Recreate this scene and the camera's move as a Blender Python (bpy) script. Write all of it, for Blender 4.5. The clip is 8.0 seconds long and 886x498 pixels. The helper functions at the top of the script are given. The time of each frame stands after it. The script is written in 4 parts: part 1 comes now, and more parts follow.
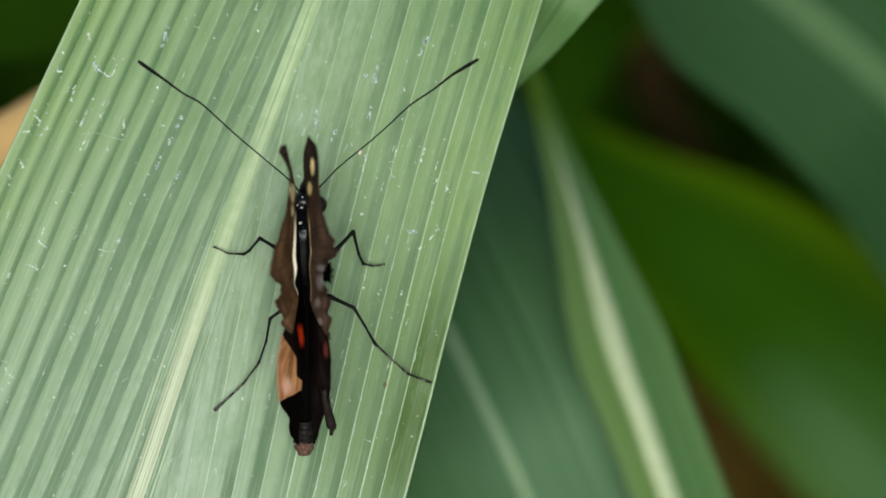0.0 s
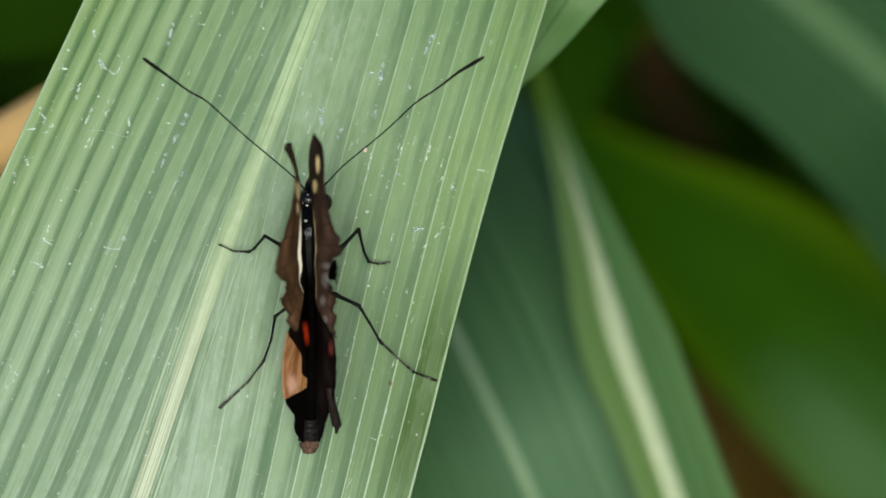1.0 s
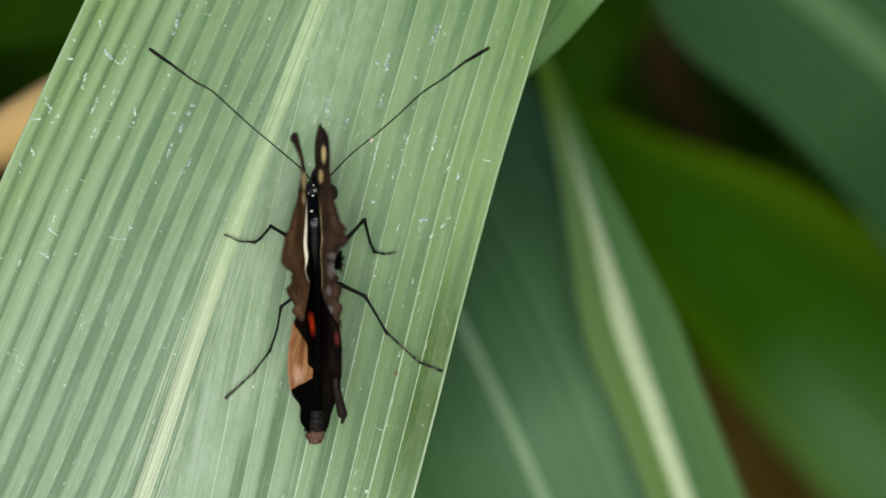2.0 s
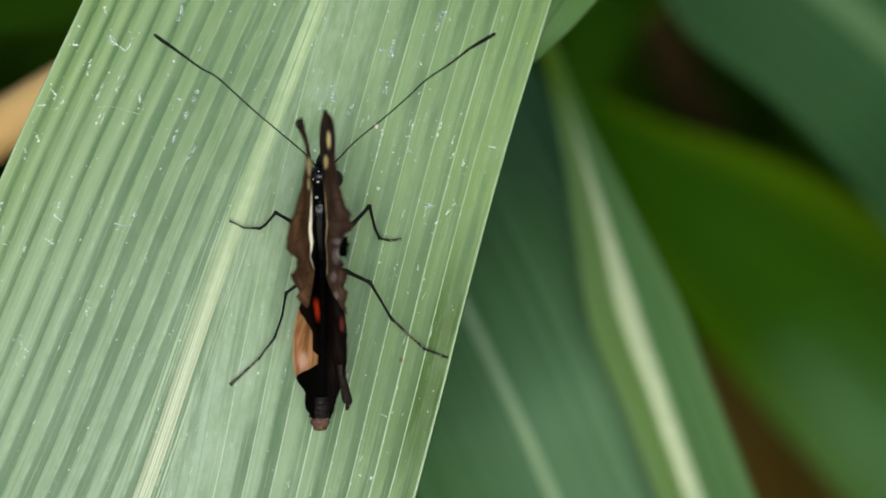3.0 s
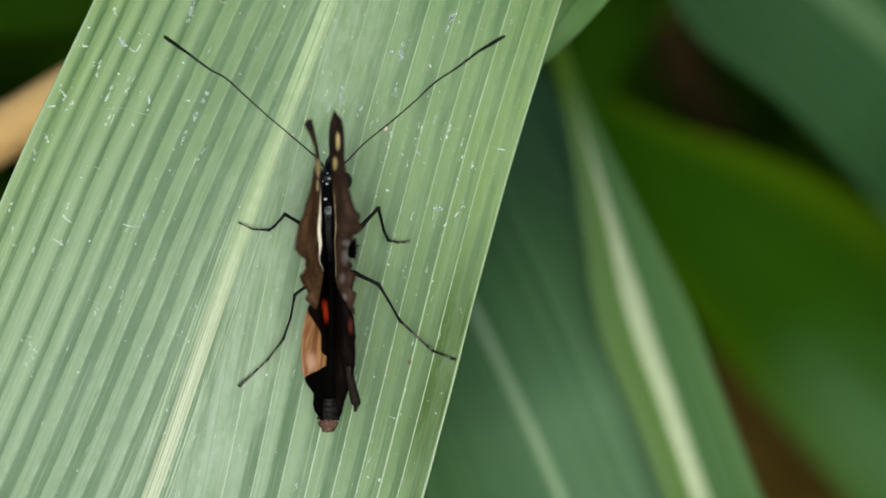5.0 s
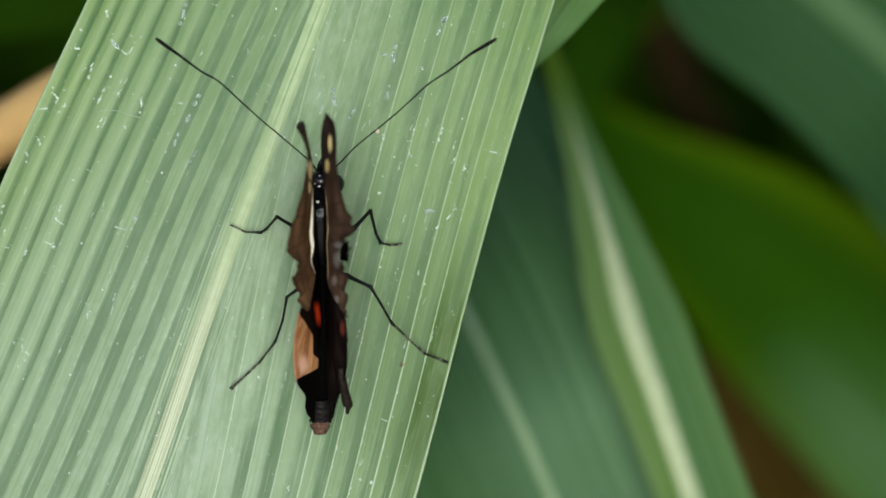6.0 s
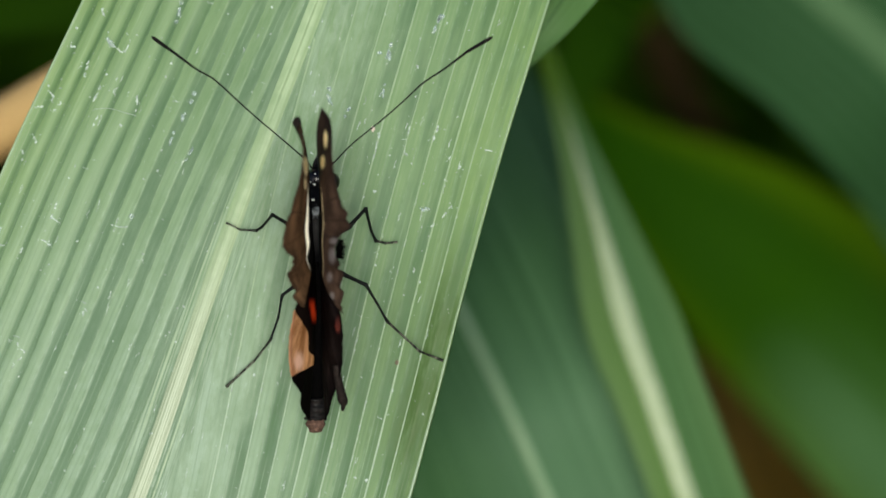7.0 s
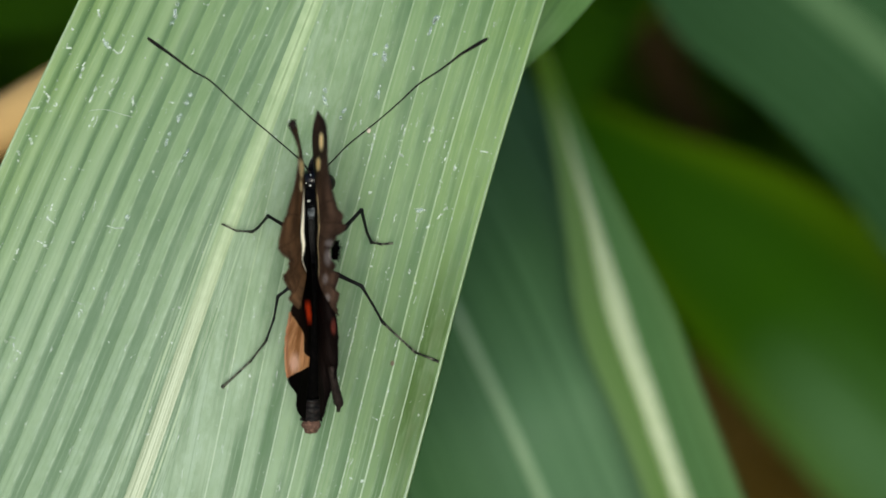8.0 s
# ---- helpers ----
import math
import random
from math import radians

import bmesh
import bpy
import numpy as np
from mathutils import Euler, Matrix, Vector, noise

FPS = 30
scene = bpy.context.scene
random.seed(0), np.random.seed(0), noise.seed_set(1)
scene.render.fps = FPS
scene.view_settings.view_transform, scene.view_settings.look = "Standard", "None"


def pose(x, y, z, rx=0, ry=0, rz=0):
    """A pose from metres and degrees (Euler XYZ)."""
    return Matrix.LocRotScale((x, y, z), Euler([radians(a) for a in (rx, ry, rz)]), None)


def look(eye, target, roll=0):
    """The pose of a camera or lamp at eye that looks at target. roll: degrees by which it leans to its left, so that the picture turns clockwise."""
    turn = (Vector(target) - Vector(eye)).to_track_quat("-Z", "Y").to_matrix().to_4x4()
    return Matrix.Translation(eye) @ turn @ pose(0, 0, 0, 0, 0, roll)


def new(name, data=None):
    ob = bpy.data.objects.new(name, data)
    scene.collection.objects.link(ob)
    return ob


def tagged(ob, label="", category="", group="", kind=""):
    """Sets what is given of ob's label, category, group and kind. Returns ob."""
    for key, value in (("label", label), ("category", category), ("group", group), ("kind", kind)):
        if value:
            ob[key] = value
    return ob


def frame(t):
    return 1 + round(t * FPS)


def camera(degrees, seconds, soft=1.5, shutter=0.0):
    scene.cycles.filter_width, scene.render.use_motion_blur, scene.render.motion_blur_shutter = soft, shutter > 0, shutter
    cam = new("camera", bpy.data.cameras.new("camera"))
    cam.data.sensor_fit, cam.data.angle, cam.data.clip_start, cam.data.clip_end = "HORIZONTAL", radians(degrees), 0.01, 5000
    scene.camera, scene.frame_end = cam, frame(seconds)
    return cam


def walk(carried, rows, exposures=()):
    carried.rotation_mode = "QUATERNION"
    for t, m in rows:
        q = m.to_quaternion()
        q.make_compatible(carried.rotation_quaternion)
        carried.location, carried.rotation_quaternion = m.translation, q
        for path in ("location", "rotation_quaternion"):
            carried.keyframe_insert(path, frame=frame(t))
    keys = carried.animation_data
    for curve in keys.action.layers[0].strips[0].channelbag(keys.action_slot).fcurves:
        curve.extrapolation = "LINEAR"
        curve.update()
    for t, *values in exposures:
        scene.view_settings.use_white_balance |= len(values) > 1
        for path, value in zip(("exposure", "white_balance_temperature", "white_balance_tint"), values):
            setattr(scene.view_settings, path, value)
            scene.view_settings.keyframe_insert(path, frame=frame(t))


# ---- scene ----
MM = 0.001
FAR = 293.2 * MM
# the leaf's own frame: x to the right, y up along the slope, z out of the leaf
SLOPE = pose(0, 0, 0.5, 40, 0, 0)

cam = camera(14, 8.0, soft=1.55)
cam.data.dof.use_dof = True
cam.data.dof.focus_distance = FAR - 3.4 * MM
cam.data.dof.aperture_fstop = 19
DEG = 0.008974
# seconds, sideways and downward drift, nearness, lean
DRIFT = ((0.0, 0.0, 0.0, 1.0, 0.0), (0.5, 4.8, -0.7, 1.0009, 0.024), (1.0, 9.5, -3.7, 1.0011, 0.058),
         (1.5, 15.5, -9.8, 1.0013, 0.068), (1.7, 17.4, -12.6, 1.0014, 0.072), (2.8, 27.0, -44.2, 1.0025, 0.10),
         (3.0, 29.2, -44.8, 1.0026, 0.11), (3.5, 40.0, -43.7, 1.0023, 0.186), (4.0, 44.2, -44.0, 1.0018, 0.247),
         (4.5, 47.2, -40.7, 1.0019, 0.289), (4.7, 47.0, -40.9, 1.0019, 0.295), (5.8, 33.2, -37.6, 1.0016, 0.305),
         (6.0, 30.6, -36.2, 1.0015, 0.32), (6.5, 26.5, -36.6, 1.0009, 0.36), (7.0, 22.3, -39.4, 1.0004, 0.369),
         (7.5, 16.2, -37.5, 0.9995, 0.368), (8.0, 14.3, -37.4, 0.9992, 0.38))
walk(cam, [(t, SLOPE @ pose(0, 0, FAR / near, dy * DEG, dx * DEG, lean)) for t, dx, dy, near, lean in DRIFT],
     exposures=((0.0, 0.0), (8.0, 0.0)))

# ---- light ----
SUN_FROM = (SLOPE.to_3x3() @ Vector((0.015, -0.12, 0.99))).normalized()
world = bpy.data.worlds.new("sky")
scene.world = world
world.use_nodes = True
sky = world.node_tree.nodes.new("ShaderNodeTexSky")
sky.sky_type, sky.sun_disc = "NISHITA", False
sky.sun_elevation = math.asin(SUN_FROM.z)
sky.sun_rotation = math.atan2(SUN_FROM.x, SUN_FROM.y)
sky.air_density, sky.dust_density, sky.ozone_density = 1.0, 4.0, 1.0
back = world.node_tree.nodes["Background"]
back.inputs["Strength"].default_value = 0.115
world.node_tree.links.new(sky.outputs[0], back.inputs["Color"])
sun = new("sun", bpy.data.lights.new("sun", "SUN"))
sun.data.energy, sun.data.angle, sun.data.color = 3.12, radians(34), (0.955, 0.975, 0.845)
sun.matrix_world = look(SUN_FROM * 5, (0, 0, 0))


# ---- materials ----
class Shade:
    """A node material in the making: short calls that add and join nodes."""

    def __init__(self, name, rough=0.5, gloss=0.5):
        self.mat = bpy.data.materials.new(name)
        self.mat.use_nodes = True
        self.tree = self.mat.node_tree
        self.bsdf = self.tree.nodes["Principled BSDF"]
        self.out = self.tree.nodes["Material Output"]
        self.set(self.bsdf, "Roughness", rough)
        self.set(self.bsdf, "Specular IOR Level", gloss)

    def set(self, node, slot, value):
        if isinstance(value, bpy.types.NodeSocket):
            self.tree.links.new(value, node.inputs[slot])
        elif isinstance(value, tuple) and len(value) == 3 and node.inputs[slot].type == "RGBA":
            node.inputs[slot].default_value = (*value, 1)
        else:
            node.inputs[slot].default_value = value

    def add(self, kind, **slots):
        node = self.tree.nodes.new("ShaderNode" + kind)
        for slot, value in slots.items():
            self.set(node, slot, value)
        return node

    def uv(self, layer="UVMap"):
        node = self.tree.nodes.new("ShaderNodeUVMap")
        node.uv_map = layer
        split = self.add("SeparateXYZ", Vector=node.outputs[0])
        return split.outputs[0], split.outputs[1]

    def math(self, op, a, b=0.0, c=0.0):
        node = self.tree.nodes.new("ShaderNodeMath")
        node.operation = op
        for i, value in enumerate((a, b, c)):
            self.set(node, i, value)
        return node.outputs[0]

    def vec(self, x, y, z=0.0):
        return self.add("CombineXYZ", X=x, Y=y, Z=z).outputs[0]

    def step(self, value, low, high, to_low=0.0, to_high=1.0):
        node = self.tree.nodes.new("ShaderNodeMapRange")
        node.interpolation_type = "SMOOTHSTEP"
        for i, v in enumerate((value, low, high, to_low, to_high)):
            self.set(node, i, v)
        return node.outputs[0]

    def noise(self, vector=None, scale=1.0, detail=3.0, rough=0.55):
        node = self.add("TexNoise", Scale=scale, Detail=detail, Roughness=rough)
        if vector is None:
            vector = self.add("TexCoord").outputs["Object"]
        self.set(node, "Vector", vector)
        return node.outputs[0]

    def mix(self, how, a, b):
        node = self.tree.nodes.new("ShaderNodeMix")
        node.data_type = "RGBA"
        for i, v in ((0, how), (6, a), (7, b)):
            if isinstance(v, tuple):
                v = (*v, 1)
            self.set(node, i, v)
        return node.outputs[2]

    def bump(self, height, strength=0.3, distance=0.0001):
        node = self.add("Bump", Strength=strength, Distance=distance, Height=height)
        self.set(self.bsdf, "Normal", node.outputs[0])
        return node.outputs[0]

    def colour(self, value):
        self.set(self.bsdf, "Base Color", value)
        return self.mat

    def thin(self, colour, share):
        """Lets a share of the light through, as a leaf or a wing does."""
        trans = self.add("BsdfTranslucent", Color=colour)
        both = self.add("MixShader", Fac=share)
        self.tree.links.new(self.bsdf.outputs[0], both.inputs[1])
        self.tree.links.new(trans.outputs[0], both.inputs[2])
        self.tree.links.new(both.outputs[0], self.out.inputs["Surface"])


def leaf_material(name, dark, light, vein, rough=0.45, gloss=0.5, share=0.2, through_light=(0.1, 0.25, 0.03), edge=None, contrast=1.0, bands=0.10, end_light=None, flank=None):
    """Blade of a grass leaf: u counts the pleats across, v is millimetres along."""
    s = Shade(name, rough, gloss)
    u, v = s.uv()
    signed, base_to_tip = s.uv("rim")
    rim = s.math("ABSOLUTE", signed)
    low = s.step(base_to_tip, 0.42, 0.68, 1.0, 0.0)
    warp = s.math("MULTIPLY", s.math("SUBTRACT", s.noise(s.vec(s.math("MULTIPLY", u, 0.3), s.math("MULTIPLY", v, 0.01)), 1.0, 1.0), 0.5), 0.12)
    across = s.math("ADD", u, warp)
    coarse = s.noise(s.vec(s.math("MULTIPLY", across, 1.7), s.math("MULTIPLY", v, 0.004)), 1.0, 2.0)
    fine = s.noise(s.vec(s.math("MULTIPLY", across, 7.0), s.math("MULTIPLY", v, 0.008)), 1.0, 3.0, 0.7)
    blotch = s.noise(s.vec(s.math("MULTIPLY", u, 0.8), s.math("MULTIPLY", v, 0.22)), 1.0, 6.0, 0.7)
    streak = s.math("ADD", s.math("MULTIPLY", coarse, 0.45), s.math("ADD", s.math("MULTIPLY", fine, 0.20), s.math("MULTIPLY", blotch, 0.35)))
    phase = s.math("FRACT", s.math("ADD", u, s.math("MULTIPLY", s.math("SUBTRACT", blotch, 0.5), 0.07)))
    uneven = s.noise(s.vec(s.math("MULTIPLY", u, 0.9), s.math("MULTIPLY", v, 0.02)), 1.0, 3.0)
    # pleat shade put into the colour: the far half of each pleat is darker
    furrow_shade = s.math("MULTIPLY", s.step(phase, 0.40, 0.62), s.step(phase, 0.90, 1.0, 1.0, 0.0))
    furrow_shade = s.math("MULTIPLY", furrow_shade, s.step(uneven, 0.3, 0.7, 0.6, 1.1))
    streak = s.math("SUBTRACT", s.math("ADD", s.math("MULTIPLY", streak, 0.40), 0.385), s.math("MULTIPLY", furrow_shade, s.math("MULTIPLY", s.math("ADD", 0.48, s.math("MULTIPLY", low, 0.85)), bands)))
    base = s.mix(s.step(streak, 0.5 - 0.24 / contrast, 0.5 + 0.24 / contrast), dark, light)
    base = s.mix(s.math("MULTIPLY", s.step(blotch, 0.40, 0.70), 0.25), base, tuple(0.57 * (a + b) for a, b in zip(dark, light)))
    # fine side veins, four to a pleat, pale and thin
    near = s.math("PINGPONG", s.math("MULTIPLY", across, 4.0), 0.5)
    line = s.math("MULTIPLY", s.step(near, 0.02, 0.16, 1.0, 0.0), s.math("MULTIPLY", s.step(fine, 0.4, 0.65), s.step(blotch, 0.4, 0.6)))
    base = s.mix(s.math("MULTIPLY", line, s.math("ADD", 0.05, s.math("MULTIPLY", low, 0.12))), base, vein)
    if flank:
        # the one half's brighter light is put into its colour, from base to tip
        base = s.mix(s.step(signed, -0.05, 0.03, 0.85, 0.0), base, s.mix(s.math("ADD", s.step(base_to_tip, 0.45, 0.72), s.math("SUBTRACT", blotch, 0.5)), flank[0], flank[1]))
    if end_light:
        # light along the blade put into its colour: sheen at bases, shade at tips
        base = s.mix(s.step(s.math("ADD", base_to_tip, s.math("MULTIPLY", s.math("SUBTRACT", blotch, 0.5), 0.06)), end_light[0], end_light[1], 0.0, s.step(u, end_light[3] - 3.0, end_light[3] + 4.0, 0.1, end_light[4])), base, end_light[2])
    # margin brightness put into the colour, on some blades stronger to one side
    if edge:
        base = s.mix(s.math("MULTIPLY", s.step(rim, 0.50 if end_light else 0.70, 1.0), s.step(u, end_light[3] - 0.5, end_light[3] + 0.5, 0.85, 0.45) if end_light else 0.65), base, edge)
    relief = s.math("ADD", s.math("MULTIPLY", fine, 0.6), s.math("ADD", s.math("MULTIPLY", line, 0.5), s.math("MULTIPLY", blotch, 0.3)))
    s.bump(relief, 0.30, 0.00010)
    s.set(s.bsdf, "Roughness", s.step(blotch, 0.3, 0.7, rough - 0.03, rough + 0.05))
    s.thin(s.mix(0.5, base, through_light), share)
    return s.colour(base)


def perch_material():
    """The broad leaf: a green blade, waxy towards its base; the shade on one flank of every pleat is put into the
    colour.
    """
    s = Shade("grass blade", 0.5, 0.33)
    u, v = s.uv()
    side, tip = s.uv("rim")
    rim = s.math("ABSOLUTE", side)
    half = s.step(side, -0.002, 0.002)
    low = s.step(tip, 0.42, 0.70, 1.0, 0.0)

    def grain(across, along, detail=3.0, rough=0.55):
        return s.noise(s.vec(s.math("MULTIPLY", u, across), s.math("MULTIPLY", v, along), s.math("MULTIPLY", half, 7.0)), 1.0, detail, rough)

    blotch = grain(2.4, 0.16, 5.0, 0.65)
    smear = grain(3.0, 0.06, 4.0, 0.6)
    broad = grain(0.5, 0.05, 3.0)
    fine = grain(9.0, 0.012, 3.0, 0.7)
    speck = grain(13.0, 4.0, 4.0, 0.8)
    # every pleat's painted shade has an edge of its own: some wander, some are weaker
    own = grain(0.9, 0.02, 3.0)
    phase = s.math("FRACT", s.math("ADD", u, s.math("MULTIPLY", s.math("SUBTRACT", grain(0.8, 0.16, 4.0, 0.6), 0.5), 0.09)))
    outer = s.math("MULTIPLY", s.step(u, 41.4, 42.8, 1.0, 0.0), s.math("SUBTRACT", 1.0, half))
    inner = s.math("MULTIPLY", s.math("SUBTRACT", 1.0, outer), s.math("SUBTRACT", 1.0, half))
    # shade of the turned-away pleat faces, painted as darker bands
    shade_in = s.step(phase, 0.44, 0.60)
    shade_out = s.math("MAXIMUM", s.step(phase, 0.62, 0.98), s.step(phase, 0.0, 0.05, 1.0, 0.0))
    shade_right = s.math("MULTIPLY", s.step(phase, 0.34, 0.66), s.math("MULTIPLY", s.step(own, 0.3, 0.7, 0.60, 1.05), s.step(rim, 0.10, 0.42, 0.45, 1.0)))
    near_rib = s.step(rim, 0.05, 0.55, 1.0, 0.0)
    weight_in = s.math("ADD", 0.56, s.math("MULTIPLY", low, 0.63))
    flank_shade = s.math("ADD", s.math("MULTIPLY", s.math("MULTIPLY", shade_in, inner), weight_in),
                  s.math("ADD", s.math("MULTIPLY", s.math("MULTIPLY", shade_out, outer), 0.74), s.math("MULTIPLY", s.math("MULTIPLY", shade_right, half), s.math("ADD", 0.55, s.math("MULTIPLY", low, 0.48)))))
    flank_shade = s.math("MULTIPLY", flank_shade, s.step(own, 0.25, 0.7, 0.62, 1.12))
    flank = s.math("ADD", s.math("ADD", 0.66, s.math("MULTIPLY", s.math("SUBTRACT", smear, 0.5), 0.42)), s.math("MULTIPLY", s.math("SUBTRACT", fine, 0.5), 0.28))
    flank = s.math("SUBTRACT", flank, s.math("MULTIPLY", flank_shade, 0.68))
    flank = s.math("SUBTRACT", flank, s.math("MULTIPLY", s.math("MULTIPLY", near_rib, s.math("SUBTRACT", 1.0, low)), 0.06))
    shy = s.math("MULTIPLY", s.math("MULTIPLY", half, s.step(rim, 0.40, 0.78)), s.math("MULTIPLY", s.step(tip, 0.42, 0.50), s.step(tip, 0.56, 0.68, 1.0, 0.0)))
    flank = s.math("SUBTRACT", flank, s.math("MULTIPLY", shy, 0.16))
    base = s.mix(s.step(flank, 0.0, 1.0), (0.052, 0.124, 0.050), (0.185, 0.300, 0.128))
    # yellower towards both margins
    warm = s.math("MULTIPLY", s.step(rim, 0.58, 1.0), s.step(broad, 0.3, 0.65, 0.30, 0.75))
    base = s.mix(warm, base, s.mix(s.step(flank, 0.0, 1.0), (0.056, 0.135, 0.030), (0.190, 0.305, 0.092)))
    # bluish wax: thick towards the base, in smears near the midrib, thinner on the darkened flanks
    wax = s.math("ADD", s.math("MULTIPLY", low, 0.47), s.math("ADD", s.math("MULTIPLY", s.math("MULTIPLY", near_rib, s.step(smear, 0.26, 0.74)), s.math("ADD", 0.28, s.math("MULTIPLY", half, 0.24))), 0.08))
    wax = s.math("MULTIPLY", wax, s.math("MULTIPLY", s.step(blotch, 0.30, 0.70, 0.78, 1.05), s.step(speck, 0.35, 0.65, 0.7, 1.3)))
    wax = s.math("MULTIPLY", wax, s.math("SUBTRACT", 1.0, s.math("MULTIPLY", flank_shade, s.math("ADD", 0.50, s.math("MULTIPLY", half, 0.35)))))
    wax = s.math("MULTIPLY", wax, s.step(side, 0.30, 0.85, s.step(rim, 0.70, 1.0, 1.0, 0.55), 0.28))
    base = s.mix(s.math("MINIMUM", wax, 0.85), base, (0.285, 0.388, 0.300))
    # pale lines on the creases
    crease = s.math("MULTIPLY", s.step(s.math("ABSOLUTE", s.math("SUBTRACT", phase, 0.46)), 0.015, 0.055, 1.0, 0.0), s.step(blotch, 0.40, 0.62))
    base = s.mix(s.math("MULTIPLY", crease, s.math("ADD", s.math("MULTIPLY", inner, s.math("ADD", 0.14, s.math("MULTIPLY", low, 0.42))), s.math("MULTIPLY", half, 0.22))), base, (0.34, 0.46, 0.35))
    # furrow shade put into the colour: a dark green line in every bottom
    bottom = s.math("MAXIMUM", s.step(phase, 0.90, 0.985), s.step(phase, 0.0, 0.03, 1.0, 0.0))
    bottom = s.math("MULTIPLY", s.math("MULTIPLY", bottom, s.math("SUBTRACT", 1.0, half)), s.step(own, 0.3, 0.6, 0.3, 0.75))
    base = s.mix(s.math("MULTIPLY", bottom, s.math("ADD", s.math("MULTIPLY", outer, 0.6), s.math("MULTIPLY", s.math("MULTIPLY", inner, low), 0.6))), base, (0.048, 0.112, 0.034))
    # fine dark and pale lines on both sides of the midrib
    central = s.step(rim, 0.060, 0.125, 1.0, 0.0)
    thread = s.noise(s.vec(s.math("MULTIPLY", side, 150.0), s.math("MULTIPLY", v, 0.012)), 1.0, 2.0, 0.6)
    base = s.mix(s.math("MULTIPLY", s.step(thread, 0.42, 0.54, 1.0, 0.0), s.math("MULTIPLY", s.step(tip, 0.46, 0.66, 0.75, 0.2), central)), base, (0.060, 0.125, 0.060))
    pale = s.math("MULTIPLY", s.step(thread, 0.58, 0.66), s.math("MULTIPLY", s.step(tip, 0.46, 0.66, 0.9, 0.1), central))
    base = s.mix(pale, base, (0.33, 0.43, 0.27))
    # fine side veins, five to a pleat
    near = s.math("PINGPONG", s.math("ADD", s.math("MULTIPLY", u, 5.0), s.math("MULTIPLY", own, 0.5)), 0.5)
    line = s.math("MULTIPLY", s.step(near, 0.03, 0.14, 1.0, 0.0), s.math("MULTIPLY", s.step(fine, 0.42, 0.62), s.step(smear, 0.35, 0.65, 0.3, 1.0)))
    base = s.mix(s.math("MULTIPLY", line, s.math("ADD", 0.17, s.math("MULTIPLY", low, 0.30))), base, (0.34, 0.46, 0.33))
    gap = s.math("MULTIPLY", s.step(near, 0.40, 0.49), s.step(fine, 0.45, 0.62, 1.0, 0.0))
    base = s.mix(s.math("MULTIPLY", gap, s.math("ADD", 0.17, s.math("MULTIPLY", low, 0.34))), base, (0.070, 0.150, 0.070))
    # darker olive along the one margin
    band = s.math("MULTIPLY", s.step(tip, 0.44, 0.50), s.step(tip, 0.56, 0.645, 1.0, 0.0))
    olive = s.math("MAXIMUM", s.math("MULTIPLY", s.math("ADD", s.step(rim, 0.38, 0.72, 0.0, 0.26), s.step(rim, 0.83, 0.91, 0.0, 0.74)), band), s.math("MULTIPLY", s.step(rim, 0.90, 0.96), s.step(tip, 0.50, 0.58, 0.55, 0.0)))
    olive = s.math("MULTIPLY", s.math("MULTIPLY", olive, half), s.step(smear, 0.3, 0.6, 0.45, 1.0))
    base = s.mix(olive, base, (0.042, 0.098, 0.014))
    relief = s.math("ADD", s.math("MULTIPLY", fine, 0.5), s.math("ADD", s.math("MULTIPLY", smear, 0.6), s.math("MULTIPLY", blotch, 0.4)))
    s.bump(relief, 0.30, 0.00010)
    s.set(s.bsdf, "Roughness", s.step(blotch, 0.3, 0.7, 0.46, 0.58))
    s.thin(s.mix(0.5, base, (0.1, 0.25, 0.03)), 0.15)
    return s.colour(base)


def rib_material(name, pale, green, rough=0.45, gloss=0.5, white=None, grooves=0.0, ends=None):
    s = Shade(name, rough, gloss)
    u, v = s.uv()
    fine = s.noise(s.vec(s.math("MULTIPLY", u, 5.0), s.math("MULTIPLY", v, 0.01)), 1.0, 3.0, 0.7)
    blotch = s.noise(s.vec(s.math("MULTIPLY", u, 0.6), s.math("MULTIPLY", v, 0.16), s.math("MULTIPLY", s.add("ObjectInfo").outputs["Random"], 50.0)), 1.0, 4.0)
    base = s.mix(s.step(fine, 0.42, 0.72), pale, green)
    base = s.mix(s.math("MULTIPLY", s.step(blotch, 0.38, 0.62), 0.5), base, green)
    if white:
        base = s.mix(s.step(s.uv("rim")[1], 0.45, 0.62, 0.55, 0.0), base, white)
    groove = s.noise(s.vec(s.math("MULTIPLY", u, 8.0), s.math("MULTIPLY", v, 0.006)), 1.0, 3.0, 0.7)
    base = s.mix(s.step(groove, 0.50, 0.58, 0.0, s.step(s.uv("rim")[1], 0.50, 0.66, grooves, 0.15 * grooves) if white else grooves), base, (0.95 * green[0], 0.80 * green[1], 0.95 * green[2]))
    if ends:
        base = s.mix(s.step(s.uv("rim")[1], ends[0], ends[1]), base, ends[2])
    s.bump(fine, 0.4, 0.0001)
    return s.colour(base)


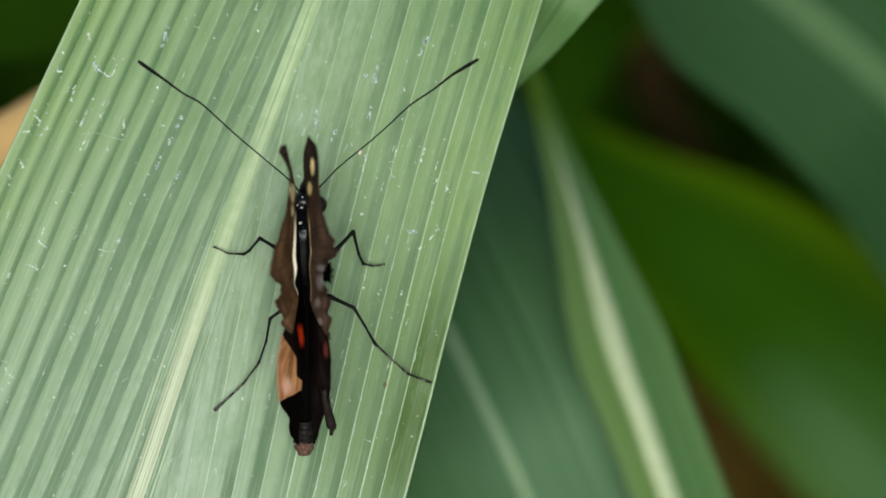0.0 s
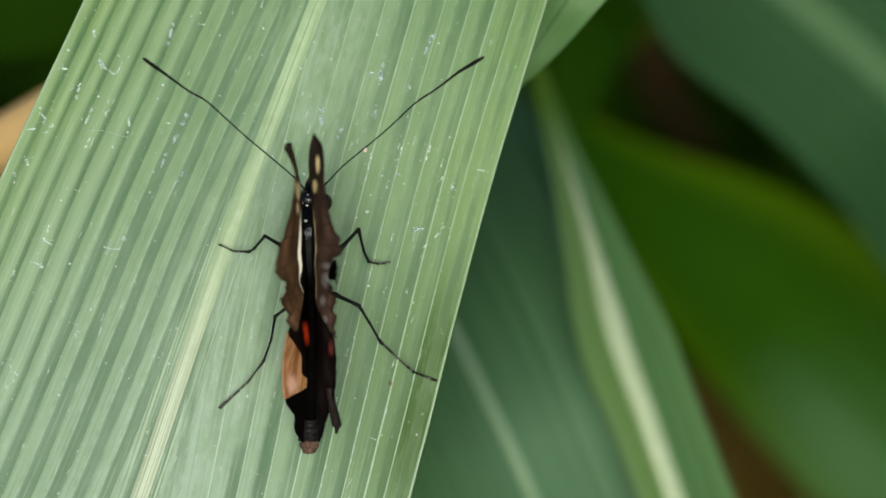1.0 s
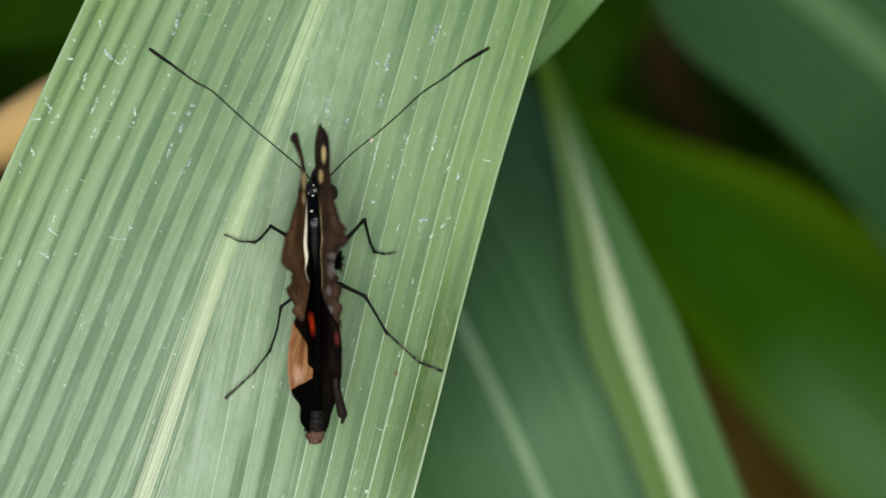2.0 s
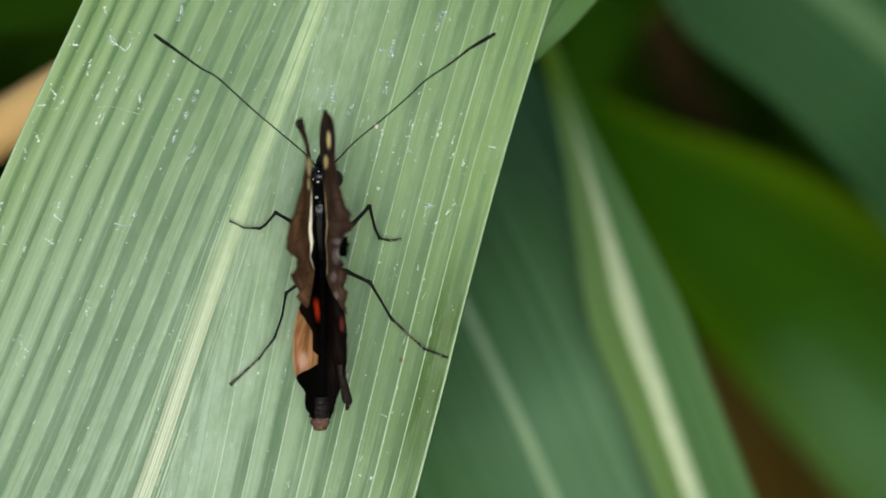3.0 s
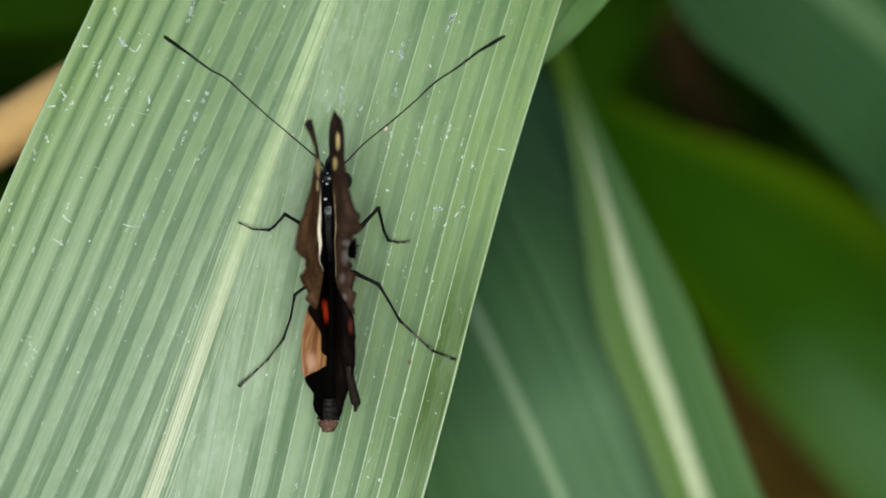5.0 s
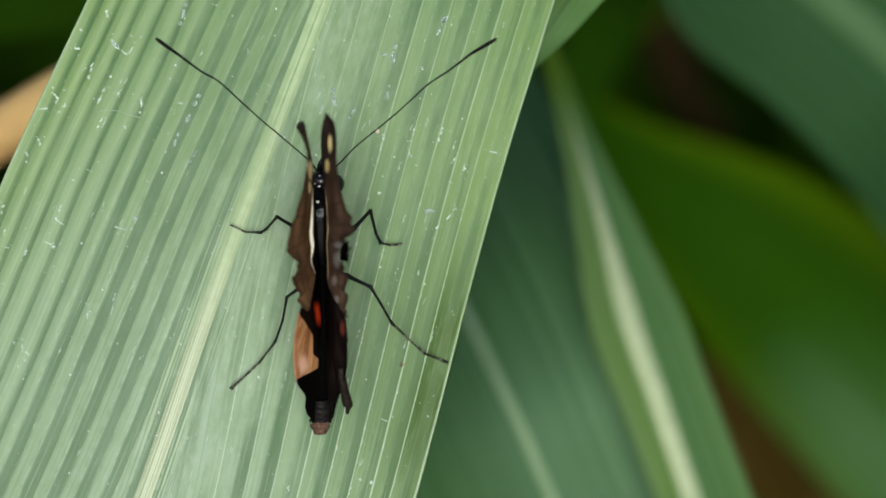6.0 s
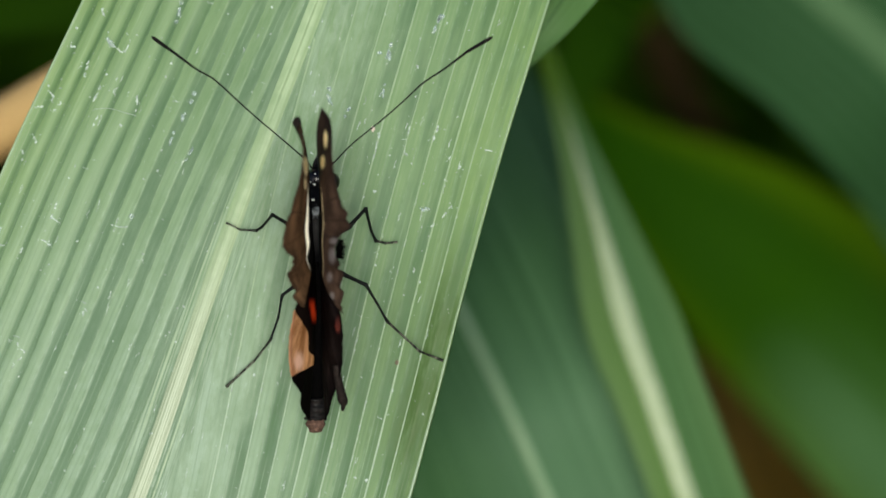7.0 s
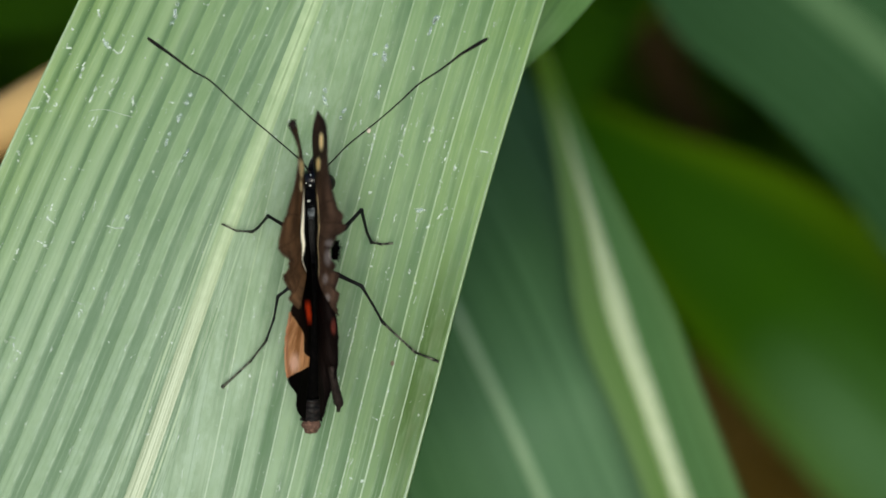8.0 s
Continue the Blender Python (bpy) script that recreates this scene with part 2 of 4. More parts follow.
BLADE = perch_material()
BLADE_RIB = rib_material("grass midrib", (0.24, 0.34, 0.185), (0.17, 0.27, 0.125), white=(0.43, 0.47, 0.385), grooves=0.9)
BLADE_VEIN = rib_material("grass vein", (0.26, 0.36, 0.22), (0.16, 0.265, 0.13), white=(0.37, 0.47, 0.37))
# a darker copy of the blade: shade is put into the base colour
SHADE_BLADE = leaf_material("blade with painted shade", (0.032, 0.094, 0.030), (0.074, 0.166, 0.068), (0.15, 0.3, 0.13), 0.5, 0.08, 0.15, bands=1.1, end_light=(0.80, 0.60, (0.082, 0.162, 0.094), 57.0, 0.6))
RIBBED_BLADE = leaf_material("ribbed blade", (0.036, 0.096, 0.026), (0.070, 0.156, 0.056), (0.12, 0.2, 0.10), 0.5, 0.15, 0.15, edge=(0.095, 0.175, 0.064), bands=0.35, end_light=(0.78, 0.90, (0.060, 0.130, 0.001), -100.0, 0.95), flank=((0.062, 0.135, 0.022), (0.088, 0.160, 0.050)))
BRIGHT_BLADE = leaf_material("fresh blade", (0.064, 0.150, 0.042), (0.102, 0.212, 0.076), (0.15, 0.28, 0.09), 0.45, 0.3, 0.2, end_light=(0.73, 0.88, (0.035, 0.125, 0.006), -100.0, 0.95))
# the glow of this leaf and its lit edge are put into the colour
YELLOW_BLADE = leaf_material("yellow-green blade with painted glow", (0.013, 0.057, 0.0003), (0.022, 0.082, 0.0006), (0.04, 0.11, 0.006), 0.6, 0.03, 0.25, (0.03, 0.13, 0.0), edge=(0.075, 0.155, 0.001), end_light=(0.32, 0.48, (0.092, 0.205, 0.082), 68.0, 0.78))
# still darker copies for leaves deep in the clump, shade in their colour
DIM_BLADE = leaf_material("dim blade with painted shade", (0.015, 0.050, 0.015), (0.030, 0.080, 0.032), (0.05, 0.1, 0.05), 0.6, 0.04, 0.15, bands=0.5)
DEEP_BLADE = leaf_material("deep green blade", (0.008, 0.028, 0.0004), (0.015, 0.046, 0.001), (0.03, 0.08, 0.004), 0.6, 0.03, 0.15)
# nearly black: the shade between the clump's leaves is put into the colour
DARK_BLADE = leaf_material("undergrowth blade with painted shade", (0.008, 0.026, 0.0006), (0.016, 0.042, 0.001), (0.012, 0.025, 0.006), 0.8, 0.02, 0.1)
DRY_BLADE = leaf_material("dry blade", (0.013, 0.019, 0.002), (0.130, 0.080, 0.016), (0.09, 0.05, 0.02), 0.7, 0.05, 0.1, (0.2, 0.1, 0.04), contrast=2.2)
FAR_RIB = rib_material("pale midrib", (0.35, 0.42, 0.27), (0.26, 0.34, 0.19), ends=(0.77, 0.88, (0.055, 0.115, 0.002)))
DIM_RIB = rib_material("green midrib", (0.05, 0.11, 0.045), (0.04, 0.09, 0.035), 0.6, 0.1)
SHADE_RIB = rib_material("shaded midrib", (0.20, 0.30, 0.18), (0.15, 0.25, 0.14), 0.5, 0.3)
# this narrow blade also carries shade in its base colour
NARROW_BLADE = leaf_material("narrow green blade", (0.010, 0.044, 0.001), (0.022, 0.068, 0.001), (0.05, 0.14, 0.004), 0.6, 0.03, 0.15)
OLIVE_BLADE = leaf_material("olive blade", (0.07, 0.10, 0.004), (0.11, 0.14, 0.006), (0.05, 0.05, 0.01), 0.7, 0.1, 0.1)
BROWN_BLADE = leaf_material("dead blade", (0.03, 0.021, 0.007), (0.055, 0.036, 0.014), (0.03, 0.016, 0.01), 0.8, 0.02, 0.1)


def cane_material():
    s = Shade("dry cane", 0.5, 0.4)
    u, v = s.uv()
    fine = s.noise(s.vec(s.math("MULTIPLY", u, 40.0), s.math("MULTIPLY", v, 0.05)), 1.0, 3.0)
    blotch = s.noise(s.vec(s.math("MULTIPLY", u, 6.0), s.math("MULTIPLY", v, 0.12)), 1.0, 3.0)
    base = s.mix(fine, (0.50, 0.31, 0.11), (0.64, 0.44, 0.19))
    base = s.mix(s.math("MULTIPLY", s.step(blotch, 0.5, 0.75), 0.5), base, (0.33, 0.19, 0.08))
    s.bump(fine, 0.3, 0.0002)
    return s.colour(base)


def soil_material():
    s = Shade("leaf litter soil", 0.9, 0.2)
    a = s.noise(None, 40.0, 6.0, 0.65)
    b = s.noise(None, 4.0, 3.0)
    base = s.mix(s.step(a, 0.35, 0.7), (0.012, 0.009, 0.006), (0.05, 0.032, 0.018))
    base = s.mix(s.math("MULTIPLY", s.step(b, 0.4, 0.7), 0.5), base, (0.03, 0.035, 0.012))
    s.bump(a, 0.8, 0.01)
    return s.colour(base)


def chitin_material(name, dark, light, rough=0.25, gloss=0.6, scale=3000.0):
    s = Shade(name, rough, gloss)
    a = s.noise(None, scale, 4.0, 0.6)
    b = s.noise(None, scale * 0.2, 2.0)
    base = s.mix(s.step(a, 0.4, 0.75), dark, light)
    s.bump(s.math("ADD", a, b), 0.5, 0.00004)
    s.set(s.bsdf, "Roughness", s.step(b, 0.3, 0.7, rough, rough + 0.2))
    return s.colour(base)


def haze_material(name, colour, thin, thick):
    s = Shade(name, 0.6, 0.3)
    clear = s.add("BsdfTransparent")
    both = s.add("MixShader", Fac=s.step(s.noise(None, 4000.0, 3.0), 0.35, 0.65, thin, thick))
    s.tree.links.new(clear.outputs[0], both.inputs[1])
    s.tree.links.new(s.bsdf.outputs[0], both.inputs[2])
    s.tree.links.new(both.outputs[0], s.out.inputs["Surface"])
    return s.colour(colour)


CANE = cane_material()
SOIL = soil_material()
BLACK = chitin_material("glossy black body", (0.002, 0.002, 0.003), (0.006, 0.006, 0.008), 0.14, 0.35)
THORAX = chitin_material("black thorax scales", (0.002, 0.002, 0.003), (0.005, 0.005, 0.006), 0.34, 0.10)
BODY_SCALE = chitin_material("black abdomen scales", (0.001, 0.001, 0.001), (0.003, 0.0025, 0.0025), 0.8, 0.015)
GREY_RING = chitin_material("grey ringed scales", (0.003, 0.003, 0.003), (0.014, 0.010, 0.009), 0.45, 0.12)
TIP = chitin_material("pinkish brown scales", (0.06, 0.032, 0.022), (0.16, 0.09, 0.065), 0.6, 0.3)
TAIL = chitin_material("brown tail scales", (0.008, 0.006, 0.005), (0.024, 0.017, 0.015), 0.7, 0.08)
LEG = chitin_material("dark leg", (0.003, 0.004, 0.004), (0.010, 0.013, 0.012), 0.5, 0.12)
FOOT = chitin_material("grey speckled foot", (0.004, 0.005, 0.004), (0.15, 0.16, 0.12), 0.6, 0.12, 2400)
FEELER = chitin_material("dark feeler", (0.003, 0.003, 0.003), (0.012, 0.009, 0.008), 0.6, 0.08)
EYE = chitin_material("brown compound eye", (0.004, 0.003, 0.002), (0.010, 0.006, 0.004), 0.22, 0.3, 9000)
HIGHLIGHT = chitin_material("painted highlight", (0.6, 0.6, 0.55), (0.75, 0.75, 0.7), 0.6, 0.3)
# grey collar hairs, made bluish and bright to carry the thorax highlights
GREY_HAIR = chitin_material("grey hairs", (0.06, 0.07, 0.08), (0.38, 0.42, 0.47), 0.5, 0.4)
DUST = haze_material("white dust", (0.46, 0.56, 0.50), 0.45, 0.95)
HAZE = haze_material("thin wax", (0.42, 0.54, 0.50), 0.05, 0.40)
PINK = chitin_material("pinkish grit", (0.5, 0.42, 0.36), (0.66, 0.58, 0.52), 0.7, 0.3)
BROWN_SPOT = chitin_material("brown spot", (0.09, 0.08, 0.05), (0.13, 0.11, 0.07), 0.7, 0.3)


def patch_mask(s, x, y, wide, long, soft=0.35):
    """1 inside an oval patch of the wing, by millimetres in the butterfly's own space."""
    place = s.add("SeparateXYZ", Vector=s.add("TexCoord").outputs["Object"])
    wob = s.math("MULTIPLY", s.math("SUBTRACT", s.noise(None, 2500.0, 2.0), 0.5), 0.5)
    dx = s.math("DIVIDE", s.math("SUBTRACT", s.math("MULTIPLY", place.outputs[0], 1000.0), x), wide)
    dy = s.math("DIVIDE", s.math("SUBTRACT", s.math("MULTIPLY", place.outputs[1], 1000.0), y), long)
    far = s.math("ADD", wob, s.math("SQRT", s.math("ADD", s.math("MULTIPLY", dx, dx), s.math("MULTIPLY", dy, dy))))
    return s.step(far, 1.0 - soft, 1.0 + soft, 1.0, 0.0)


def forewing_material(name, yellow, band_in, band_out, pale_edge, tone):
    """u runs along the margin from tip to hind corner, v from root to margin."""
    s = Shade(name, 0.75, 0.08)
    a, r = s.uv()
    grain = s.noise(s.vec(s.math("MULTIPLY", a, 60.0), s.math("MULTIPLY", r, 40.0)), 1.0, 4.0, 0.7)
    cell = s.noise(s.vec(s.math("MULTIPLY", a, 14.0), s.math("MULTIPLY", r, 3.0)), 1.0, 2.0)
    wob = s.math("ADD", r, s.math("MULTIPLY", s.math("SUBTRACT", cell, 0.5), 0.014))
    wob = s.math("SUBTRACT", wob, s.step(a, 0.62, 1.0, 0.0, 0.045 if pale_edge else 0.06))
    rays = s.math("PINGPONG", s.math("ADD", s.math("MULTIPLY", a, 9.0), s.math("MULTIPLY", cell, 0.15)), 0.5)
    cloud = s.noise(s.vec(s.math("MULTIPLY", a, 7.0), s.math("MULTIPLY", r, 6.0)), 1.0, 3.0)
    brown = s.mix(s.step(cloud, 0.3, 0.7), tone, tuple(0.35 * c for c in tone))
    brown = s.mix(s.step(rays, 0.02, 0.07, 0.55, 0.0), brown, tuple(0.25 * c for c in tone))
    brown = s.mix(s.step(grain, 0.52, 0.75, 0.0, 0.45), brown, tuple(1.7 * c for c in tone))
    brown = s.mix(s.step(r, 0.93, 0.985, 0.0, 0.6), brown, (0.008, 0.005, 0.004))
    # towards the tip the wing is nearly black
    brown = s.mix(s.step(a, 0.16, 0.34, 0.75, 0.0), brown, (0.008, 0.005, 0.005))
    base = s.mix(s.step(wob, band_in, band_in + 0.05), (0.002, 0.002, 0.002), brown)
    taper = s.step(a, 0.62, 0.98, band_out, band_in + 0.028)
    band = s.math("MULTIPLY", s.step(wob, band_in, band_in + 0.01), s.step(s.math("SUBTRACT", wob, taper), -0.01, 0.0, 1.0, 0.0))
    band = s.math("MULTIPLY", band, s.math("MULTIPLY", s.step(a, 0.26, 0.40), s.step(a, 0.93, 0.98, 1.0, 0.0)))
    if not pale_edge:
        band = s.math("MULTIPLY", band, s.step(cell, 0.36, 0.50, 0.5, 1.0))
    base = s.mix(band, base, (0.95, 0.92, 0.78) if pale_edge else (0.90, 0.74, 0.44))
    if pale_edge:
        marks = ((-0.56, 4.28, 0.10, 0.70), (-0.6, 2.95, 0.07, 0.45))
    else:
        marks = ((1.02, 6.31, 0.17, 0.66), (0.73, 4.68, 0.22, 0.50))
        # greyish glints of the dark wing, put into its colour
        for x, y, wide, long in ((1.54, -2.63, 0.28, 0.55), (1.31, -4.3, 0.22, 0.35), (1.49, -5.77, 0.2, 0.3), (1.64, -1.52, 0.3, 0.25)):
            base = s.mix(s.math("MULTIPLY", patch_mask(s, x, y, wide, long, 0.6), 0.55), base, (0.30, 0.27, 0.27))
    for x, y, wide, long in marks:
        base = s.mix(s.math("MULTIPLY", patch_mask(s, x, y, wide, long), s.step(r, 0.30, 0.45)), base, yellow)
    s.bump(grain, 0.4, 0.00005)
    s.thin(base, 0.15)
    return s.colour(base)


def hindwing_material(name, orange):
    s = Shade(name, 0.75, 0.02)
    a, r = s.uv()
    grain = s.noise(s.vec(s.math("MULTIPLY", a, 50.0), s.math("MULTIPLY", r, 40.0)), 1.0, 4.0, 0.7)
    cell = s.noise(s.vec(s.math("MULTIPLY", a, 8.0), s.math("MULTIPLY", r, 4.0)), 1.0, 2.0)
    wob = s.math("ADD", r, s.math("MULTIPLY", s.math("SUBTRACT", cell, 0.5), 0.12))
    base = s.mix(s.step(wob, 0.36, 0.62), (0.0015, 0.001, 0.001), s.mix(grain, (0.003, 0.002, 0.0018), (0.017, 0.010, 0.0075) if orange else (0.006, 0.004, 0.004)))
    if not orange:
        base = s.mix(s.math("MULTIPLY", patch_mask(s, 1.97, -7.97, 0.20, 0.55, 0.6), 0.8), base, (0.17, 0.036, 0.026))
        # greyish sheen near the margin, put into the wing colour
        painted_sheen = s.math("MULTIPLY", s.step(r, 0.62, 0.80), s.step(r, 0.93, 0.97, 1.0, 0.0))
        base = s.mix(s.math("MULTIPLY", painted_sheen, s.step(cell, 0.35, 0.65, 0.05, 0.45)), base, (0.026, 0.019, 0.018))
        base = s.mix(s.step(r, 0.95, 0.985, 0.0, 0.8), base, (0.004, 0.003, 0.003))
    if orange:
        spot_at = s.add("SeparateXYZ", Vector=s.add("TexCoord").outputs["Object"])
        at_x = s.math("ADD", s.math("MULTIPLY", spot_at.outputs[0], 1000.0), 0.10)
        back_to = s.math("MULTIPLY", spot_at.outputs[1], -992.0)
        ragged = s.math("MULTIPLY", s.math("SUBTRACT", s.noise(s.vec(s.math("MULTIPLY", a, 40.0), s.math("MULTIPLY", r, 9.0)), 1.0, 3.0), 0.5), 0.30)
        mid = s.math("ADD", -0.14, s.math("ADD", s.math("MULTIPLY", s.math("SUBTRACT", back_to, 6.0), 0.10), ragged))
        near = s.math("ABSOLUTE", s.math("SUBTRACT", at_x, mid))
        red = s.math("MULTIPLY", s.step(near, 0.05, 0.27, 1.0, 0.0), s.math("MULTIPLY", s.step(back_to, 5.75, 6.6), s.step(back_to, 7.0, 8.1, 1.0, 0.0)))
        base = s.mix(red, base, s.mix(grain, (0.42, 0.02, 0.006), (0.80, 0.075, 0.016)))
        # the tan patch
        side = s.math("ADD", at_x, s.math("MULTIPLY", s.math("SUBTRACT", cell, 0.5), 0.22))
        inner = s.math("ADD", s.step(back_to, 6.0, 9.0, -1.50, -0.36), s.step(back_to, 9.9, 10.8, 0.0, 0.55))
        inner = s.math("SUBTRACT", inner, s.step(back_to, 10.95, 12.2, 0.0, 1.9))
        lit = s.step(s.math("SUBTRACT", inner, side), -0.03, 0.07)
        streaks = s.noise(s.vec(s.math("MULTIPLY", a, 16.0), s.math("MULTIPLY", r, 2.5)), 1.0, 4.0, 0.65)
        tan = s.mix(s.step(streaks, 0.32, 0.66), (0.28, 0.115, 0.036), (0.66, 0.34, 0.16))
        tan = s.mix(s.step(s.math("ABSOLUTE", s.math("ADD", at_x, s.math("ADD", 0.75, s.math("MULTIPLY", s.math("SUBTRACT", back_to, 9.0), 0.10)))), 0.05, 0.24, 0.75, 0.0), tan, (0.26, 0.105, 0.035))
        tan = s.mix(s.step(grain, 0.5, 0.8, 0.0, 0.4), tan, (0.70, 0.40, 0.22))
        # pinkish highlight on the tan, painted as an oval
        tan = s.mix(s.math("MULTIPLY", patch_mask(s, -1.16, -10.9, 0.32, 0.68, 0.6), 0.8), tan, (0.86, 0.54, 0.40))
        tan = s.mix(s.step(r, 0.90, 0.97, 0.0, 0.65), tan, (0.34, 0.15, 0.085))
        base = s.mix(s.step(back_to, 10.0, 12.0), base, (0.002, 0.0015, 0.0014))
        base = s.mix(lit, base, tan)
    s.bump(grain, 0.4, 0.00005)
    s.thin(base, 0.15 if orange else 0.1)
    return s.colour(base)


FOREWINGS_MAT = {-1: forewing_material("banded forewing scales", (0.95, 0.80, 0.45), 0.422, 0.482, True, (0.165, 0.090, 0.044)),
                 1: forewing_material("dark forewing scales", (0.90, 0.72, 0.36), 0.50, 0.560, False, (0.090, 0.054, 0.037))}
HINDWING_TAN = hindwing_material("tan-edged hindwing", True)
HINDWING = hindwing_material("dark hindwing", False)


# ---- shape helpers ----
def part(name, bm, material, parent=None, label="", smooth=True):
    """Links a bmesh as one mesh object, in metres, under a thing or a part."""
    data = bpy.data.meshes.new(name)
    if smooth:
        for f in bm.faces:
            f.smooth = True
    bm.to_mesh(data)
    bm.free()
    data.materials.append(material)
    ob = new(name, data)
    if parent is not None:
        ob.parent = parent
    if label:
        ob["label"] = label
    return ob


def glide(points, t):
    """A smooth curve (Catmull-Rom) through rows of numbers, t from 0 to 1."""
    p = np.asarray(points, float)
    n = len(p) - 1
    x = min(max(t, 0.0), 1.0) * n
    i = min(int(x), n - 1)
    f = x - i
    a, b, c, d = p[max(i - 1, 0)] if i else 2 * p[0] - p[1], p[i], p[i + 1], p[i + 2] if i + 2 <= n else 2 * p[n] - p[n - 1]
    return 0.5 * (2 * b + (c - a) * f + (2 * a - 5 * b + 4 * c - d) * f * f + (3 * b - a - 3 * c + d) * f ** 3)


def sheet(bm, grid, uvs, rims=None, thick=0.0):
    """Adds a grid of points (rows of Vectors) with two uv layers; thick closes it with a back."""
    layer = bm.loops.layers.uv.get("UVMap") or bm.loops.layers.uv.new("UVMap")
    second = bm.loops.layers.uv.get("rim") or bm.loops.layers.uv.new("rim")
    rows, cols = len(grid), len(grid[0])
    info = {}

    def lay(points, flip):
        made = [[bm.verts.new(p) for p in row] for row in points]
        for i in range(rows):
            for j in range(cols):
                info[made[i][j]] = (uvs[i][j], rims[i][j] if rims else (0, 0))
        for i in range(rows - 1):
            for j in range(cols - 1):
                q = [made[i][j], made[i][j + 1], made[i + 1][j + 1], made[i + 1][j]]
                bm.faces.new(q[::-1] if flip else q)
        return made

    top = lay(grid, False)
    if thick:
        down = []
        for i in range(rows):
            line = []
            for j in range(cols):
                du = grid[i][min(j + 1, cols - 1)] - grid[i][max(j - 1, 0)]
                dv = grid[min(i + 1, rows - 1)][j] - grid[max(i - 1, 0)][j]
                n = du.cross(dv)
                n = n.normalized() if n.length > 1e-12 else Vector((0, 0, 1))
                line.append(grid[i][j] - n * thick)
            down.append(line)
        low = lay(down, True)
        ring = [(0, j) for j in range(cols)] + [(i, cols - 1) for i in range(1, rows)] \
            + [(rows - 1, j) for j in range(cols - 2, -1, -1)] + [(i, 0) for i in range(rows - 2, 0, -1)]
        for k, (i, j) in enumerate(ring):
            i2, j2 = ring[(k + 1) % len(ring)]
            bm.faces.new((top[i2][j2], top[i][j], low[i][j], low[i2][j2]))
    for f in bm.faces:
        for loop in f.loops:
            got = info.get(loop.vert)
            if got:
                loop[layer].uv, loop[second].uv = got
    return bm


def tube(rows, sides=8, steps=6, closed=True):
    """A round, tapered tube through rows (x, y, z, radius) in millimetres."""
    bm = bmesh.new()
    layer = bm.loops.layers.uv.new("UVMap")
    n = (len(rows) - 1) * steps + 1
    pts = [glide(rows, k / (n - 1)) for k in range(n)]
    rings, along, total = [], [], 0.0
    side = None
    for k, p in enumerate(pts):
        a, b = pts[max(k - 1, 0)], pts[min(k + 1, n - 1)]
        d = Vector(b[:3] - a[:3]).normalized()
        if side is None:
            side = d.orthogonal().normalized()
        side = (side - d * side.dot(d)).normalized()
        up = d.cross(side)
        if k:
            total += float(np.linalg.norm(p[:3] - pts[k - 1][:3]))
        along.append(total)
        r = max(p[3], 0.005)
        rings.append([bm.verts.new((Vector(p[:3]) + (side * math.cos(q) + up * math.sin(q)) * r) * MM)
                      for q in (2 * math.pi * i / sides for i in range(sides))])
    for k in range(n - 1):
        for i in range(sides):
            j = (i + 1) % sides
            f = bm.faces.new((rings[k][i], rings[k][j], rings[k + 1][j], rings[k + 1][i]))
            for loop, (uu, vv) in zip(f.loops, ((i, k), (i + 1, k), (i + 1, k + 1), (i, k + 1))):
                loop[layer].uv = (uu / sides, along[vv])
    if closed:
        bm.faces.new(rings[0][::-1])
        bm.faces.new(rings[-1])
    return bm


def blob(rows, sides=20, flat=1.0):
    """A body turned about its y axis: rows (y, z, radius), in millimetres, rounded at both ends."""
    bm = bmesh.new()
    rings = []
    for y, z, r in rows:
        rings.append([bm.verts.new((r * math.cos(q) * MM, y * MM, (z + flat * r * math.sin(q)) * MM))
                      for q in (2 * math.pi * i / sides for i in range(sides))])
    for a, b in zip(rings, rings[1:]):
        for i in range(sides):
            j = (i + 1) % sides
            bm.faces.new((a[i], a[j], b[j], b[i]))
    bm.faces.new(rings[0][::-1])
    bm.faces.new(rings[-1])
    bmesh.ops.recalc_face_normals(bm, faces=bm.faces[:])
    return bm


def ball(x, y, z, rx, ry, rz, seg=16):
    bm = bmesh.new()
    bmesh.ops.create_uvsphere(bm, u_segments=seg, v_segments=seg // 2 + 2, radius=1)
    for v in bm.verts:
        v.co = Vector((x + v.co.x * rx, y + v.co.y * ry, z + v.co.z * rz)) * MM
    return bm


